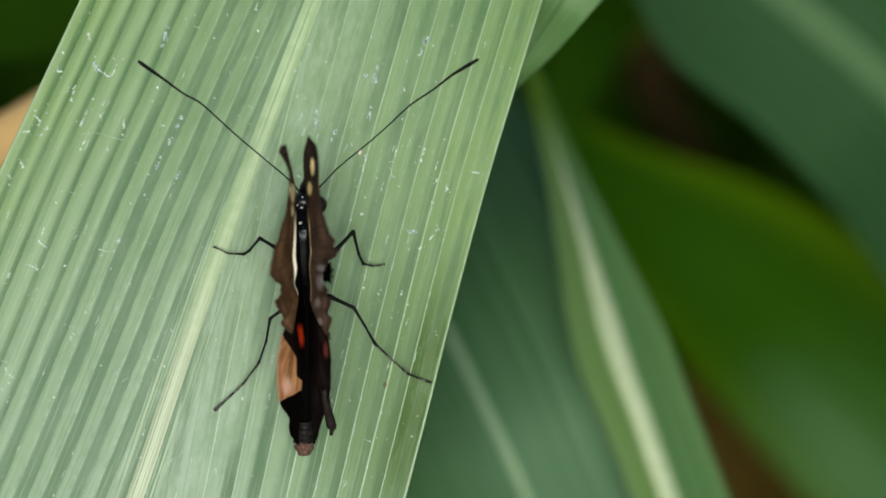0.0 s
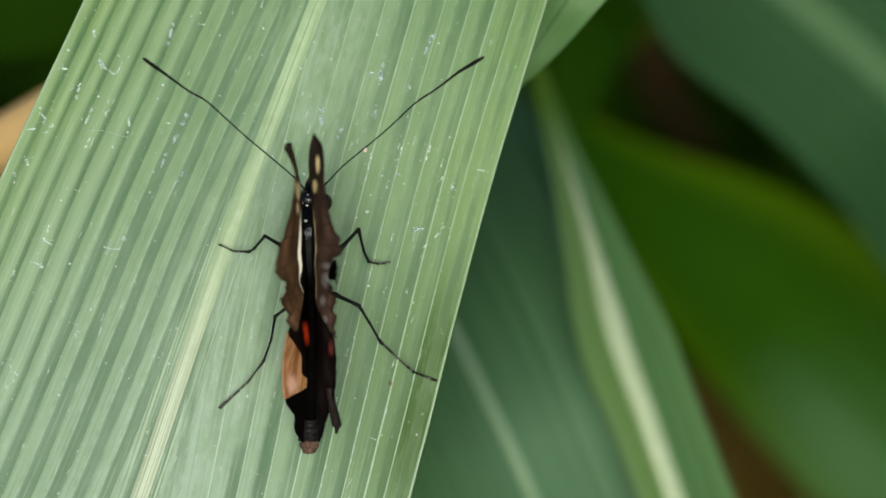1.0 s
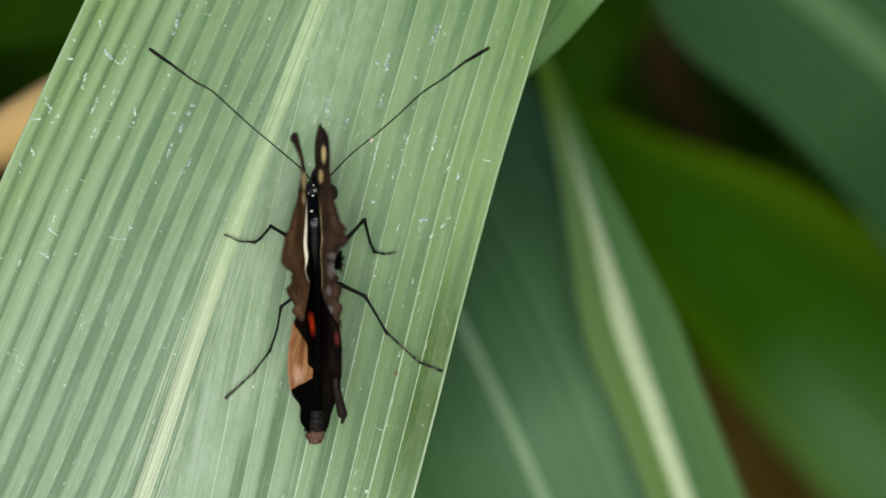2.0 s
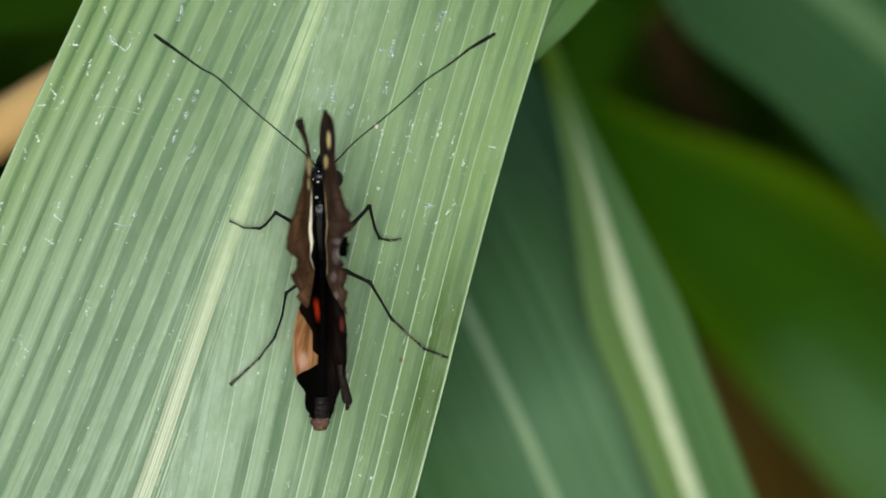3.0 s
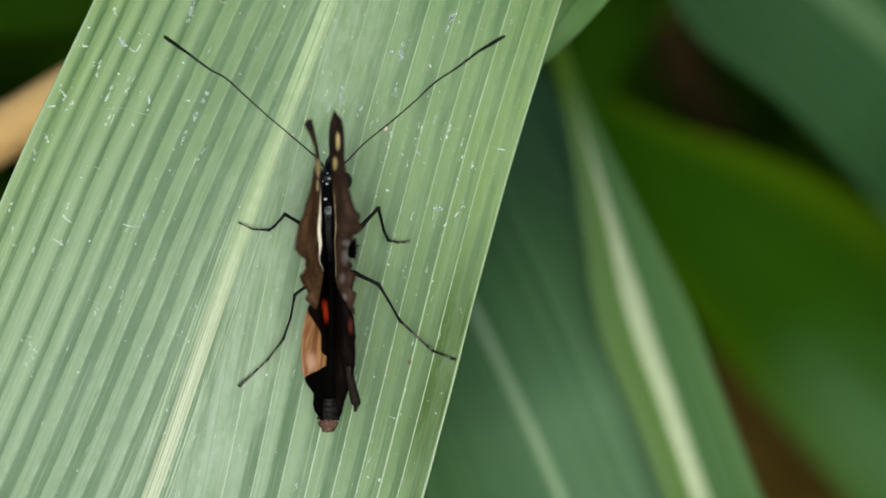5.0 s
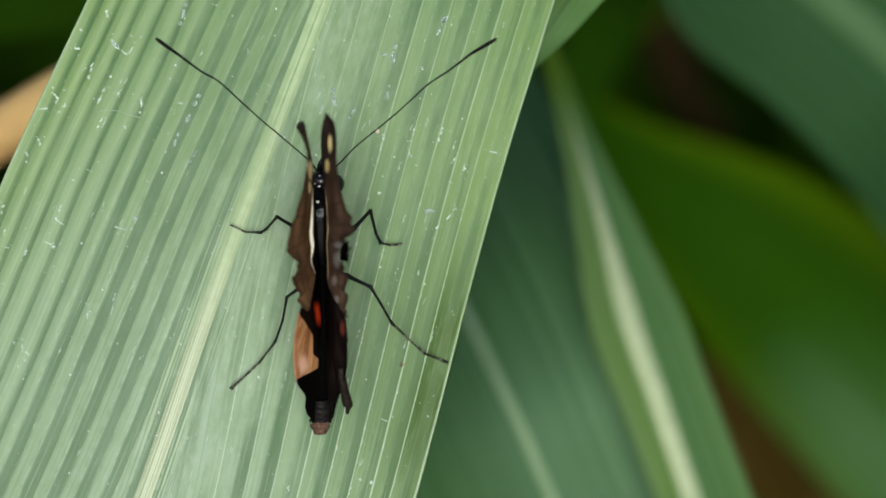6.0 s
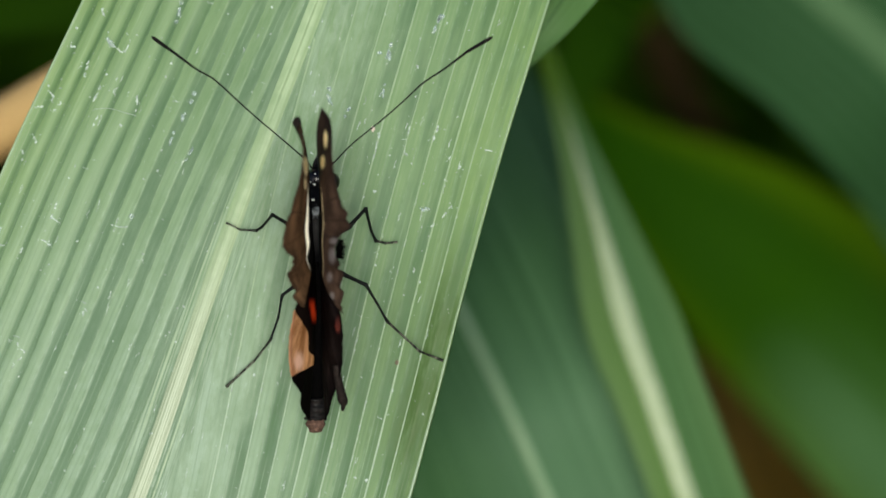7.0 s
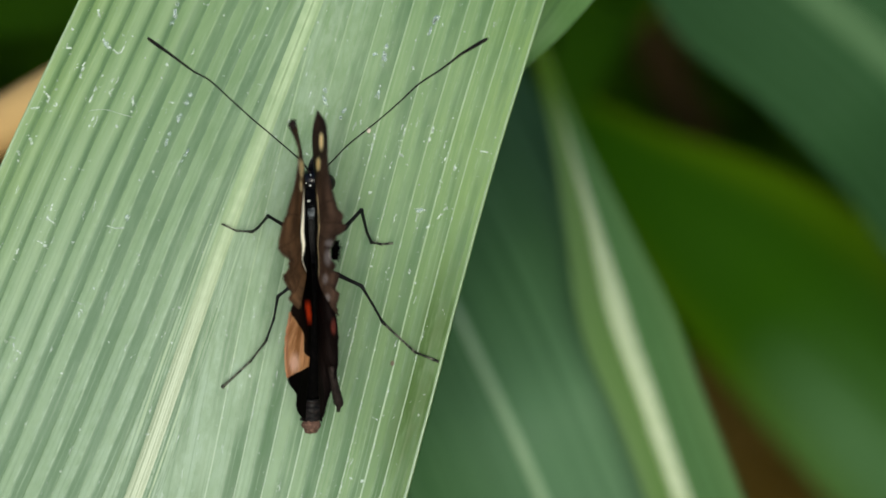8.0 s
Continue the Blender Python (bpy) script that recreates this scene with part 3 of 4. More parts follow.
# ---- grass leaves ----
class Blade:
    """The surface of a long leaf: rows (x, y, z, width to the one side, to the other) in millimetres along its midrib."""

    def __init__(self, rows, slopes=(0.0, 0.0), pleats=11, pleat=(0.1, 0.1), cup=0.0, wave=0.0, seed=0, knots=None, fan=(0.0, 0.0)):
        self.knots, self.fan = knots, fan
        self.rows, self.slopes, self.pleats, self.pleat, self.cup, self.wave, self.seed = rows, slopes, pleats, pleat, cup, wave, seed
        pts = [glide(rows, k / 60)[:3] for k in range(61)]
        self.length = sum(float(np.linalg.norm(b - a)) for a, b in zip(pts, pts[1:]))

    def spread(self, t, right):
        """How much nearer to the margin the veins lie at t: they part from the midrib on their way to the base."""
        y = float(glide(self.rows, t)[1])
        return 1 + self.fan[right] * min(1.5, max(-1.5, (y + 2.0) / 20.25))

    def vein_at(self, place, t, right):
        return 1 - (1 - place) * self.spread(t, right)

    def count(self, v, t=0.5):
        """How many pleats lie between the midrib and v; they are unevenly wide."""
        c = abs(v) * self.pleats
        if self.knots:
            right = 0 if v < 0 else 1
            places = self.knots[right]
            return float(np.interp(1 - (1 - abs(v)) / self.spread(t, right), places, range(-1, len(places) - 1)))
        return max(0.0, c + 0.16 * math.sin(1.7 * c + self.seed) + 0.09 * math.sin(3.9 * c + 2 * self.seed * (1 if v < 0 else 2)) - 0.16 * math.sin(self.seed) * (1 - min(1, c)))

    def locate(self, x, y):
        """The place (along, across) on the leaf under x, y."""
        def off(t):
            p, q = glide(self.rows, t), glide(self.rows, min(t + 0.01, 1)) - glide(self.rows, max(t - 0.01, 0))
            n = math.hypot(q[0], q[1]) + 1e-9
            return ((x - p[0]) * q[0] + (y - p[1]) * q[1]) / n, ((x - p[0]) * q[1] - (y - p[1]) * q[0]) / n, p
        t = min((i / 120 for i in range(36, 110)), key=lambda i: abs(off(i)[0]))
        for _ in range(6):
            t += 0.8 * off(t)[0] / self.length
        _, a, p = off(t)
        return t, a / max(p[3] if a < 0 else p[4], 0.05)

    def at(self, t, v, lift=0.0):
        p = glide(self.rows, t)
        d = glide(self.rows, min(t + 0.01, 1)) - glide(self.rows, max(t - 0.01, 0))
        d = Vector(d[:3]).normalized()
        side = d.cross(Vector((0, 0, 1))).normalized()
        w, slope, pleat = (p[3], self.slopes[0], self.pleat[0]) if v < 0 else (p[4], self.slopes[1], self.pleat[1])
        w = max(w, 0.05)
        c = self.count(v, t)
        f = c - math.floor(c)
        if v < 0:
            f = 1 - f
        # every pleat climbs from its furrow to a crease and falls again; towards the one margin the pleats are rounder
        tent = f / 0.5 if f < 0.5 else (1 - f) / 0.5
        full = math.sin(math.pi * f) ** 0.6
        crest = tent + (full - tent) * (min(1.0, max(0.0, c - 3.5)) if v < 0 else 0.25)
        fade = min(1.0, w / 8.0)
        z = slope * abs(v) * w + self.cup * v * v * w + pleat * crest * fade * min(1, max(0, c))
        z += self.wave * noise.noise(Vector((t * 5, v * 1.2, self.seed)))
        return (Vector(p[:3]) + side * v * w + Vector((0, 0, z + lift))) * MM

    def patch(self, lo, hi, across, along, thick=0.25):
        grid, uvs, rims = [], [], []
        for i in range(along + 1):
            t = i / along
            g, u, r = [], [], []
            for j in range(across + 1):
                v = lo + (hi - lo) * j / across
                g.append(self.at(t, v))
                u.append((math.copysign(1, v) * self.count(v, t) + 40 + self.seed * 7, t * self.length))
                r.append((v, t))
            grid.append(g), uvs.append(u), rims.append(r)
        return sheet(bmesh.new(), grid, uvs, rims, thick * MM)

    def ridge(self, v, width, height, along, sides=4, full=18.0, fanned=False):
        """A raised rib that rides on the leaf at v; width and height in millimetres."""
        grid, uvs, rims = [], [], []
        for i in range(along + 1):
            t = i / along
            rims.append([(abs(v), t)] * (sides + 1))
            p = glide(self.rows, t)
            w = max(p[3] if v < 0 else p[4], 0.05)
            mid = math.copysign(self.vein_at(abs(v), t, int(v > 0)), v) if fanned else v
            if fanned and abs(mid) * w < 0.85 or mid * v < 0:
                mid = 0.0
            half = width * 0.5 * (0.1 + 0.9 * min(1, (w / full) ** 2)) / w
            g, u = [], []
            for j in range(sides + 1):
                q = -1 + 2 * j / sides
                g.append(self.at(t, mid + q * half, height * (1 - q * q) - 0.02))
                u.append((q, t * self.length))
            grid.append(g), uvs.append(u)
        return sheet(bmesh.new(), grid, uvs, rims)


def grass_leaf(name, blade, material, rib, label, rib_width=1.6, rib_height=0.3, across=60, along=60, thick=0.3, full=6.0):
    thing = new(name)
    thing.matrix_world = SLOPE
    part("blade", blade.patch(-1, 1, across, along, thick), material, thing)
    part("midrib", blade.ridge(0, rib_width, rib_height, along, 8, full), rib, thing)
    return tagged(thing, label, "leaf")


# ---- ground ----
def ground():
    bm = bmesh.new()
    n = 70
    made = []
    for i in range(n + 1):
        line = []
        for j in range(n + 1):
            x, y = (2 * i / n - 1), (2 * j / n - 1)
            x, y = 40 * x * abs(x) ** 2.5, 40 * y * abs(y) ** 2.5
            z = 0.02 * noise.noise(Vector((x * 3, y * 3, 1))) + 0.006 * noise.noise(Vector((x * 20, y * 20, 4)))
            line.append(bm.verts.new((x, y, z)))
        made.append(line)
    for i in range(n):
        for j in range(n):
            bm.faces.new((made[i][j], made[i + 1][j], made[i + 1][j + 1], made[i][j + 1]))
    tagged(part("ground", bm, SOIL), "dark soil with leaf litter", "ground", kind="structure")


ground()

# ---- the perch: a broad pleated grass leaf ----
PERCH = Blade([(-20, -232, -458, 2, 2), (-48, -165, -250, 7, 7), (-50.56, -80.70, -60.00, 14, 14), (-37.00, -50.31, -16.00, 20, 20), (-29.41, -31.50, -3.00, 21.12, 21.58),
               (-25.07, -20.25, 0.00, 20.57, 21.21), (-21.63, -10.06, 0.00, 19.65, 20.62), (-18.18, 0.00, 0.00, 18.87, 19.74),
               (-14.23, 10.61, 0.00, 17.91, 18.64), (-10.52, 20.25, 0.00, 17.22, 17.82), (-7.05, 30.20, -3.00, 16.70, 17.35),
               (-3.25, 42.59, -12.00, 16.73, 16.73), (1.88, 65.80, -40.00, 9, 9)],
              pleat=(0.30, 0.16), cup=0.02, wave=0.25, seed=1, fan=(0.055, 0.14),
              knots=((-0.04, 0.06, 0.152, 0.255, 0.359, 0.472, 0.578, 0.678, 0.775, 0.859, 0.935, 1.05),
                     (-0.09, 0.03, 0.151, 0.275, 0.392, 0.505, 0.617, 0.716, 0.809, 0.891, 0.972, 1.06)))


def perch():
    thing = new("grass_leaf")
    thing.matrix_world = SLOPE
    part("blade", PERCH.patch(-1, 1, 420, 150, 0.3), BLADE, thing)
    part("midrib", PERCH.ridge(0, 1.5, 0.16, 130, 20), BLADE_RIB, thing, "pale cream-green raised midrib")
    for k, place in enumerate(PERCH.knots[1][2:-2]):
        part("vein", PERCH.ridge(place, 0.12 if k % 3 else 0.16, 0.06, 130, 4, fanned=True), BLADE_VEIN, thing)
    for sgn in (-1, 1):
        part("leaf_margin", PERCH.ridge(sgn * 0.994, 0.22, 0.08, 110, 4), BLADE_VEIN, thing, "thin pale leaf margin")
    tagged(thing, "broad pale green pleated grass leaf dusted with white flecks", "leaf")


perch()


# ---- leaves behind ----
def leaves_behind():
    grass_leaf("grass_leaf", Blade([(10, -232, -458, 1.5, 1.5), (42, -165, -280, 3, 3), (48.0, -85.42, -140.00, 5, 5), (29.54, -44.14, -64.00, 3.5, 6.2), (25.18, -33.77, -58.00, 3.2, 6.2), (21.75, -24.56, -56.00, 3.05, 5.92),
               (18.95, -16.35, -56.00, 3.4, 5.55), (16.35, -8.75, -58.00, 3.8, 5.3), (14.0, 0.61, -63.00, 2.8, 3.3),
               (11.4, 10.18, -70.00, 1.5, 1.45), (9.1, 17.40, -76.00, 0.7, 1.0), (7.66, 23.44, -80.00, 0.3, 0.3)],
                                   slopes=(-0.05, -0.40), pleats=5, pleat=(0.1, 0.1), wave=0.1, seed=2), RIBBED_BLADE, FAR_RIB,
               "narrow arching green grass leaf with a bright whitish midrib", 2.5, 0.4, full=5.0)
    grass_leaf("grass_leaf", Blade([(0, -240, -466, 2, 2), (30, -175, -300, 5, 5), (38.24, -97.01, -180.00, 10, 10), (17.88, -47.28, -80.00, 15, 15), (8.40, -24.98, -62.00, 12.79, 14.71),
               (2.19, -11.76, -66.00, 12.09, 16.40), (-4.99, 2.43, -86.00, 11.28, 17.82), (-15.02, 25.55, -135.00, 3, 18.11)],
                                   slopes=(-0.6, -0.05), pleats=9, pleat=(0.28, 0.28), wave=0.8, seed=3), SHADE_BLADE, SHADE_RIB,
               "wide bluish green pleated grass leaf with shade in its colour", 1.15, 0.3, 126)
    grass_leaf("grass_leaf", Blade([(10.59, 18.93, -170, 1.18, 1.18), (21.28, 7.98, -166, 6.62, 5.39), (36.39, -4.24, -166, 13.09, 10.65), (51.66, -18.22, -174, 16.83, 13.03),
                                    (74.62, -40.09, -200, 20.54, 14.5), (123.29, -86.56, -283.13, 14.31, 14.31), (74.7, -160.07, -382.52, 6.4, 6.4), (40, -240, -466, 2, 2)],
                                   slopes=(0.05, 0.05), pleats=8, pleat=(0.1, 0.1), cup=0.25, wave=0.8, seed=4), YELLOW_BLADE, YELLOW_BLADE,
               "broad yellow-green grass leaf with a painted bright edge", 1.16, 0.1)
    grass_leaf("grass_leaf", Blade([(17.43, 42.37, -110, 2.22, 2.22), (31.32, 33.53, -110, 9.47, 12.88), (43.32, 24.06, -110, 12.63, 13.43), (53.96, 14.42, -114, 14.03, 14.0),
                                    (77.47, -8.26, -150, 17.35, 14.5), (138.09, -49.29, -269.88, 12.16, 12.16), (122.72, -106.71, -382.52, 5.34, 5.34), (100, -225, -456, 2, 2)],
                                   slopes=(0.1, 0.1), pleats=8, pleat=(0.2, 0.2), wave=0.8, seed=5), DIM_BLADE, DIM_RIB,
               "broad bluish green hanging grass leaf with shade in its colour", 3.71, 0.3)
    grass_leaf("grass_leaf", Blade([(4.65, 13.12, -16, 0.5, 0.5), (7.99, 17.85, -14, 2.16, 1.92), (11.76, 23.47, -12, 3.35, 2.87), (20.41, 36.35, -20, 5, 5), (51.94, 82.77, -170, 4.71, 4.71), (141.77, 68.05, -322.88, 4.54, 4.54), (137.94, -20.44, -435.52, 3.07, 3.07), (130, -95, -578, 1.5, 1.5)],
                                   slopes=(0.1, 0.0), pleats=5, pleat=(0.1, 0.1), wave=0.3, seed=6), BRIGHT_BLADE, DIM_RIB,
               "small fresh green grass leaf with a pointed tip", 0.70, 0.1)
    grass_leaf("grass_leaf", Blade([(15.21, 15.96, -190, 0.6, 0.6), (20.3, 23.73, -194, 1.2, 0.96), (26.4, 30.6, -194, 1.68, 1.44), (35.08, 40.84, -198, 2.41, 2.41), (62.4, 71.55, -263.25, 3.68, 3.68), (125.17, -10.43, -409.02, 2.09, 2.09), (115, -110, -558, 1, 1)],
                                   slopes=(0.2, 0.2), pleats=4, pleat=(0.1, 0.1), seed=7), OLIVE_BLADE, OLIVE_BLADE,
               "thin olive brown grass leaf deep in the clump", 0.70, 0.1)
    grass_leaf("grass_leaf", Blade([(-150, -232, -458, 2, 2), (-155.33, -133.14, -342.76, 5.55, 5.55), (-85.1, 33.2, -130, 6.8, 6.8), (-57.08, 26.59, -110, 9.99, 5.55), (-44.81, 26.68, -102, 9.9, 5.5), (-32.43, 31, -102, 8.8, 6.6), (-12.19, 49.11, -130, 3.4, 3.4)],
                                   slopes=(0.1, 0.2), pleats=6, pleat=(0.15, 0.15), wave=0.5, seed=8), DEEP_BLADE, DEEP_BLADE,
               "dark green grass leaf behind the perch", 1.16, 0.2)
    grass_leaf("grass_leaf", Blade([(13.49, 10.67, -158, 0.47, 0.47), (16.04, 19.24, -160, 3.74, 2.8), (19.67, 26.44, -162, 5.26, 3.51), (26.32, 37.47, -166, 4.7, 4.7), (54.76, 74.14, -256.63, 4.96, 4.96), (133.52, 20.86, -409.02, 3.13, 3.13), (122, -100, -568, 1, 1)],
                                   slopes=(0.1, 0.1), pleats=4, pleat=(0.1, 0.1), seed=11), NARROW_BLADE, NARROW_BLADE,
               "narrow deep green grass leaf with shade in its colour", 0.58, 0.1)
    grass_leaf("dry_leaf", Blade([(34.9, -17.94, -230, 1.24, 1.24), (39.82, -26.96, -230, 4.95, 4.95), (45.9, -37.9, -234, 7.44, 7.44), (60.65, -61.78, -263.25, 7.37, 7.37), (75.15, -128.84, -375.89, 4.29, 4.29), (50, -240, -466, 1.5, 1.5)],
                                 slopes=(0.3, 0.3), pleats=5, pleat=(0.2, 0.2), wave=1.0, seed=9), DRY_BLADE, DRY_BLADE,
               "curled reddish brown dry leaf among green leaves", 0.93, 0.2)
    grass_leaf("dry_leaf", Blade([(29.36, 32.81, -256.63, 0.99, 0.99), (31.51, 26.78, -256.63, 3.23, 3.23), (34.18, 20.8, -257.95, 2.72, 2.72), (40.62, 9.68, -263.25, 2.46, 2.46), (65.67, -43.78, -356.01, 4.38, 4.38), (60, -190, -468, 2, 2)],
                                 slopes=(0.2, 0.2), pleats=5, pleat=(0.2, 0.2), wave=1.0, seed=10), BROWN_BLADE, BROWN_BLADE,
               "dark brown dead leaf deep in the clump", 0.93, 0.2)


leaves_behind()


def dry_cane():
    rows = [(-135, -232, -458, 2.6), (-138.26, -138.26, -309.63, 2.77), (-89.06, -16.8, -90, 2.5), (-54.43, 3.2, -60, 2.6), (-41.07, 10.45, -50, 2.66), (-31.02, 16.3, -46, 2.5), (-15.26, 26.76, -50, 2.37)]
    ob = part("dry_cane", tube(rows, 20, 12), CANE)
    ob.matrix_world = SLOPE
    tagged(ob, "tan dry grass cane behind the leaf", "cane")


dry_cane()


def undergrowth():
    """Leaves of the clump, mostly unseen, added to block sky light: blades that rise from the ground and arch over,
    kept out of the camera's near view.
    """
    rng = random.Random(5)
    bm = bmesh.new()
    back_to = SLOPE.inverted()
    made = 0
    for k in range(4000):
        if made == 330:
            break
        a, far = rng.uniform(0, 2 * math.pi), 0.34 * math.sqrt(rng.random())
        root = Vector((far * math.cos(a), 0.13 + far * math.sin(a), 0.0))
        lean = rng.uniform(0, 2 * math.pi)
        out = Vector((math.cos(lean), math.sin(lean), 0))
        high, reach, w = rng.uniform(0.14, 0.52), rng.uniform(0.06, 0.24), rng.uniform(0.007, 0.016)
        side = Vector((-out.y, out.x, 0))
        spine = []
        for i in range(15):
            t = i / 14
            spine.append(root + out * reach * t ** 1.6 + Vector((0, 0, high * (1 - (1 - t) ** 1.8) - 0.35 * reach * t ** 4)))
        clear = True
        for p in spine:
            q = back_to @ p / MM
            view_x, view_y = (36 + 24) * (1 - q.z / 293.2), (20.3 + 22) * (1 - q.z / 293.2)
            if q.z > -270 and abs(q.x) < view_x and abs(q.y) < view_y or q.z > -20 and math.hypot(q.x, q.y) < 110:
                clear = False
        if not clear:
            continue
        made += 1
        grid, uvs = [], []
        for i, p in enumerate(spine):
            t = i / 14
            half = w * (0.25 + 0.75 * math.sin(math.pi * min(1.0, 0.1 + 0.9 * t)) ** 0.8) * (1 if i < 14 else 0.1)
            up = Vector((0, 0, 0.3 * half))
            grid.append([p + side * half * q + up * abs(q) for q in (-1, -0.5, 0, 0.5, 1)])
            uvs.append([(q * 7 + k * 3, t * high * 1000) for q in (-1, -0.5, 0, 0.5, 1)])
        sheet(bm, grid, uvs)
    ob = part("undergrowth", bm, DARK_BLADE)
    tagged(ob, "tangled grass leaves of the clump with shade in their colour", "grass", kind="stuff")


undergrowth()


# ---- the butterfly ----
def wing(roots, margin, flare, scallop, lobes, seed, bow=0.0, ragged=True, shelf_width=0.0, notches=(), n=180, m=75, even=None):
    """A wing sheet: roots (two rows) on the body, margin rows from tip to hind corner, all x, y, z in millimetres;
    it rises steeply and flares outwards towards its scalloped margin."""
    rng = random.Random(seed)
    heights = [rng.uniform(0.4, 1.3) for _ in range(lobes + 1)]
    grid, uvs = [], []
    for i in range(n + 1):
        p = glide(margin, i / n)
        calm = sum(glide(margin, min(1.0, max(0.0, i / n + 0.025 * k))) for k in range(-4, 5)) / 9
        a = float(np.interp(i / n, *even)) if even else i / n
        r0 = glide(roots, a)
        c = a * lobes
        k = min(int(c), lobes - 1)
        bite = (abs(math.sin(math.pi * (c - k))) ** 0.7 * heights[k] - 0.45 + 0.5 * noise.noise(Vector((a * 34, seed * 3.1, 0)))) * scallop
        bite *= min(1.0, max(0.12, (a - 0.35) / 0.2)) if ragged else 0.6
        for where, depth, broad in notches:
            bite -= depth * math.exp(-((a - where) / broad) ** 2)
        g, u = [], []
        for j in range(m + 1):
            r = j / m
            d = calm + (p - calm) * (max(0.0, r - 0.45) / 0.55) ** 2 - r0
            length = float(np.linalg.norm(d))
            q = r * (1 + 0.5 * bite / length)
            x = r0[0] + d[0] * (q ** flare) + math.copysign(bite, r0[0]) * r ** 5
            fold = min(1.0, max(0.0, (r - 0.42) / 0.04))
            fold *= fold * (3 - 2 * fold)
            shelf = shelf_width * min(1.0, max(0.0, (a - 0.22) / 0.3)) * min(1.0, max(0.0, (0.97 - a) / 0.15))
            x += math.copysign(shelf, r0[0]) * (fold - r ** flare)
            x -= math.copysign(bow, r0[0]) * math.sin(math.pi * r ** 2.4) * max(0.0, 1 - 7 * a)
            y = r0[1] + d[1] * q
            z = r0[2] + d[2] * q
            x += 0.06 * math.sin(a * 26 + seed) * r * (1 - 0.5 * r)
            g.append(Vector((x, y, z)) * MM)
            u.append((a, r))
        grid.append(g), uvs.append(u)
    return sheet(bmesh.new(), grid, uvs, None, 0.09 * MM)


def straight(rows, rng, rings=0):
    """A leg's limb: straight stretches with swollen ends, small spines and, for a foot, rings."""
    fine = []
    for a, b in zip(rows, rows[1:]):
        a, b = np.array(a), np.array(b)
        for k in range(13):
            t = k / 12
            p = a + (b - a) * t
            p[3] *= 0.84 * (0.86 + 0.30 * abs(2 * t - 1) ** 4) * (1 + (0.13 * math.cos(t * rings * 2 * math.pi) if rings else 0.0))
            if k or not fine:
                fine.append(tuple(p))
    bm = tube(fine, 8, 2)
    for _ in range(22):
        p = Vector(fine[rng.randrange(len(fine))][:3])
        way = Vector((rng.gauss(0, 1), rng.gauss(0, 1), rng.gauss(0, 1))).normalized()
        end = p + way * rng.uniform(0.18, 0.32)
        side = way.orthogonal().normalized() * 0.025
        q = [bm.verts.new(v * MM) for v in (p + side, p - side, p + way.cross(side), end)]
        for f in ((0, 1, 3), (1, 2, 3), (2, 0, 3)):
            bm.faces.new([q[m] for m in f])
    return bm


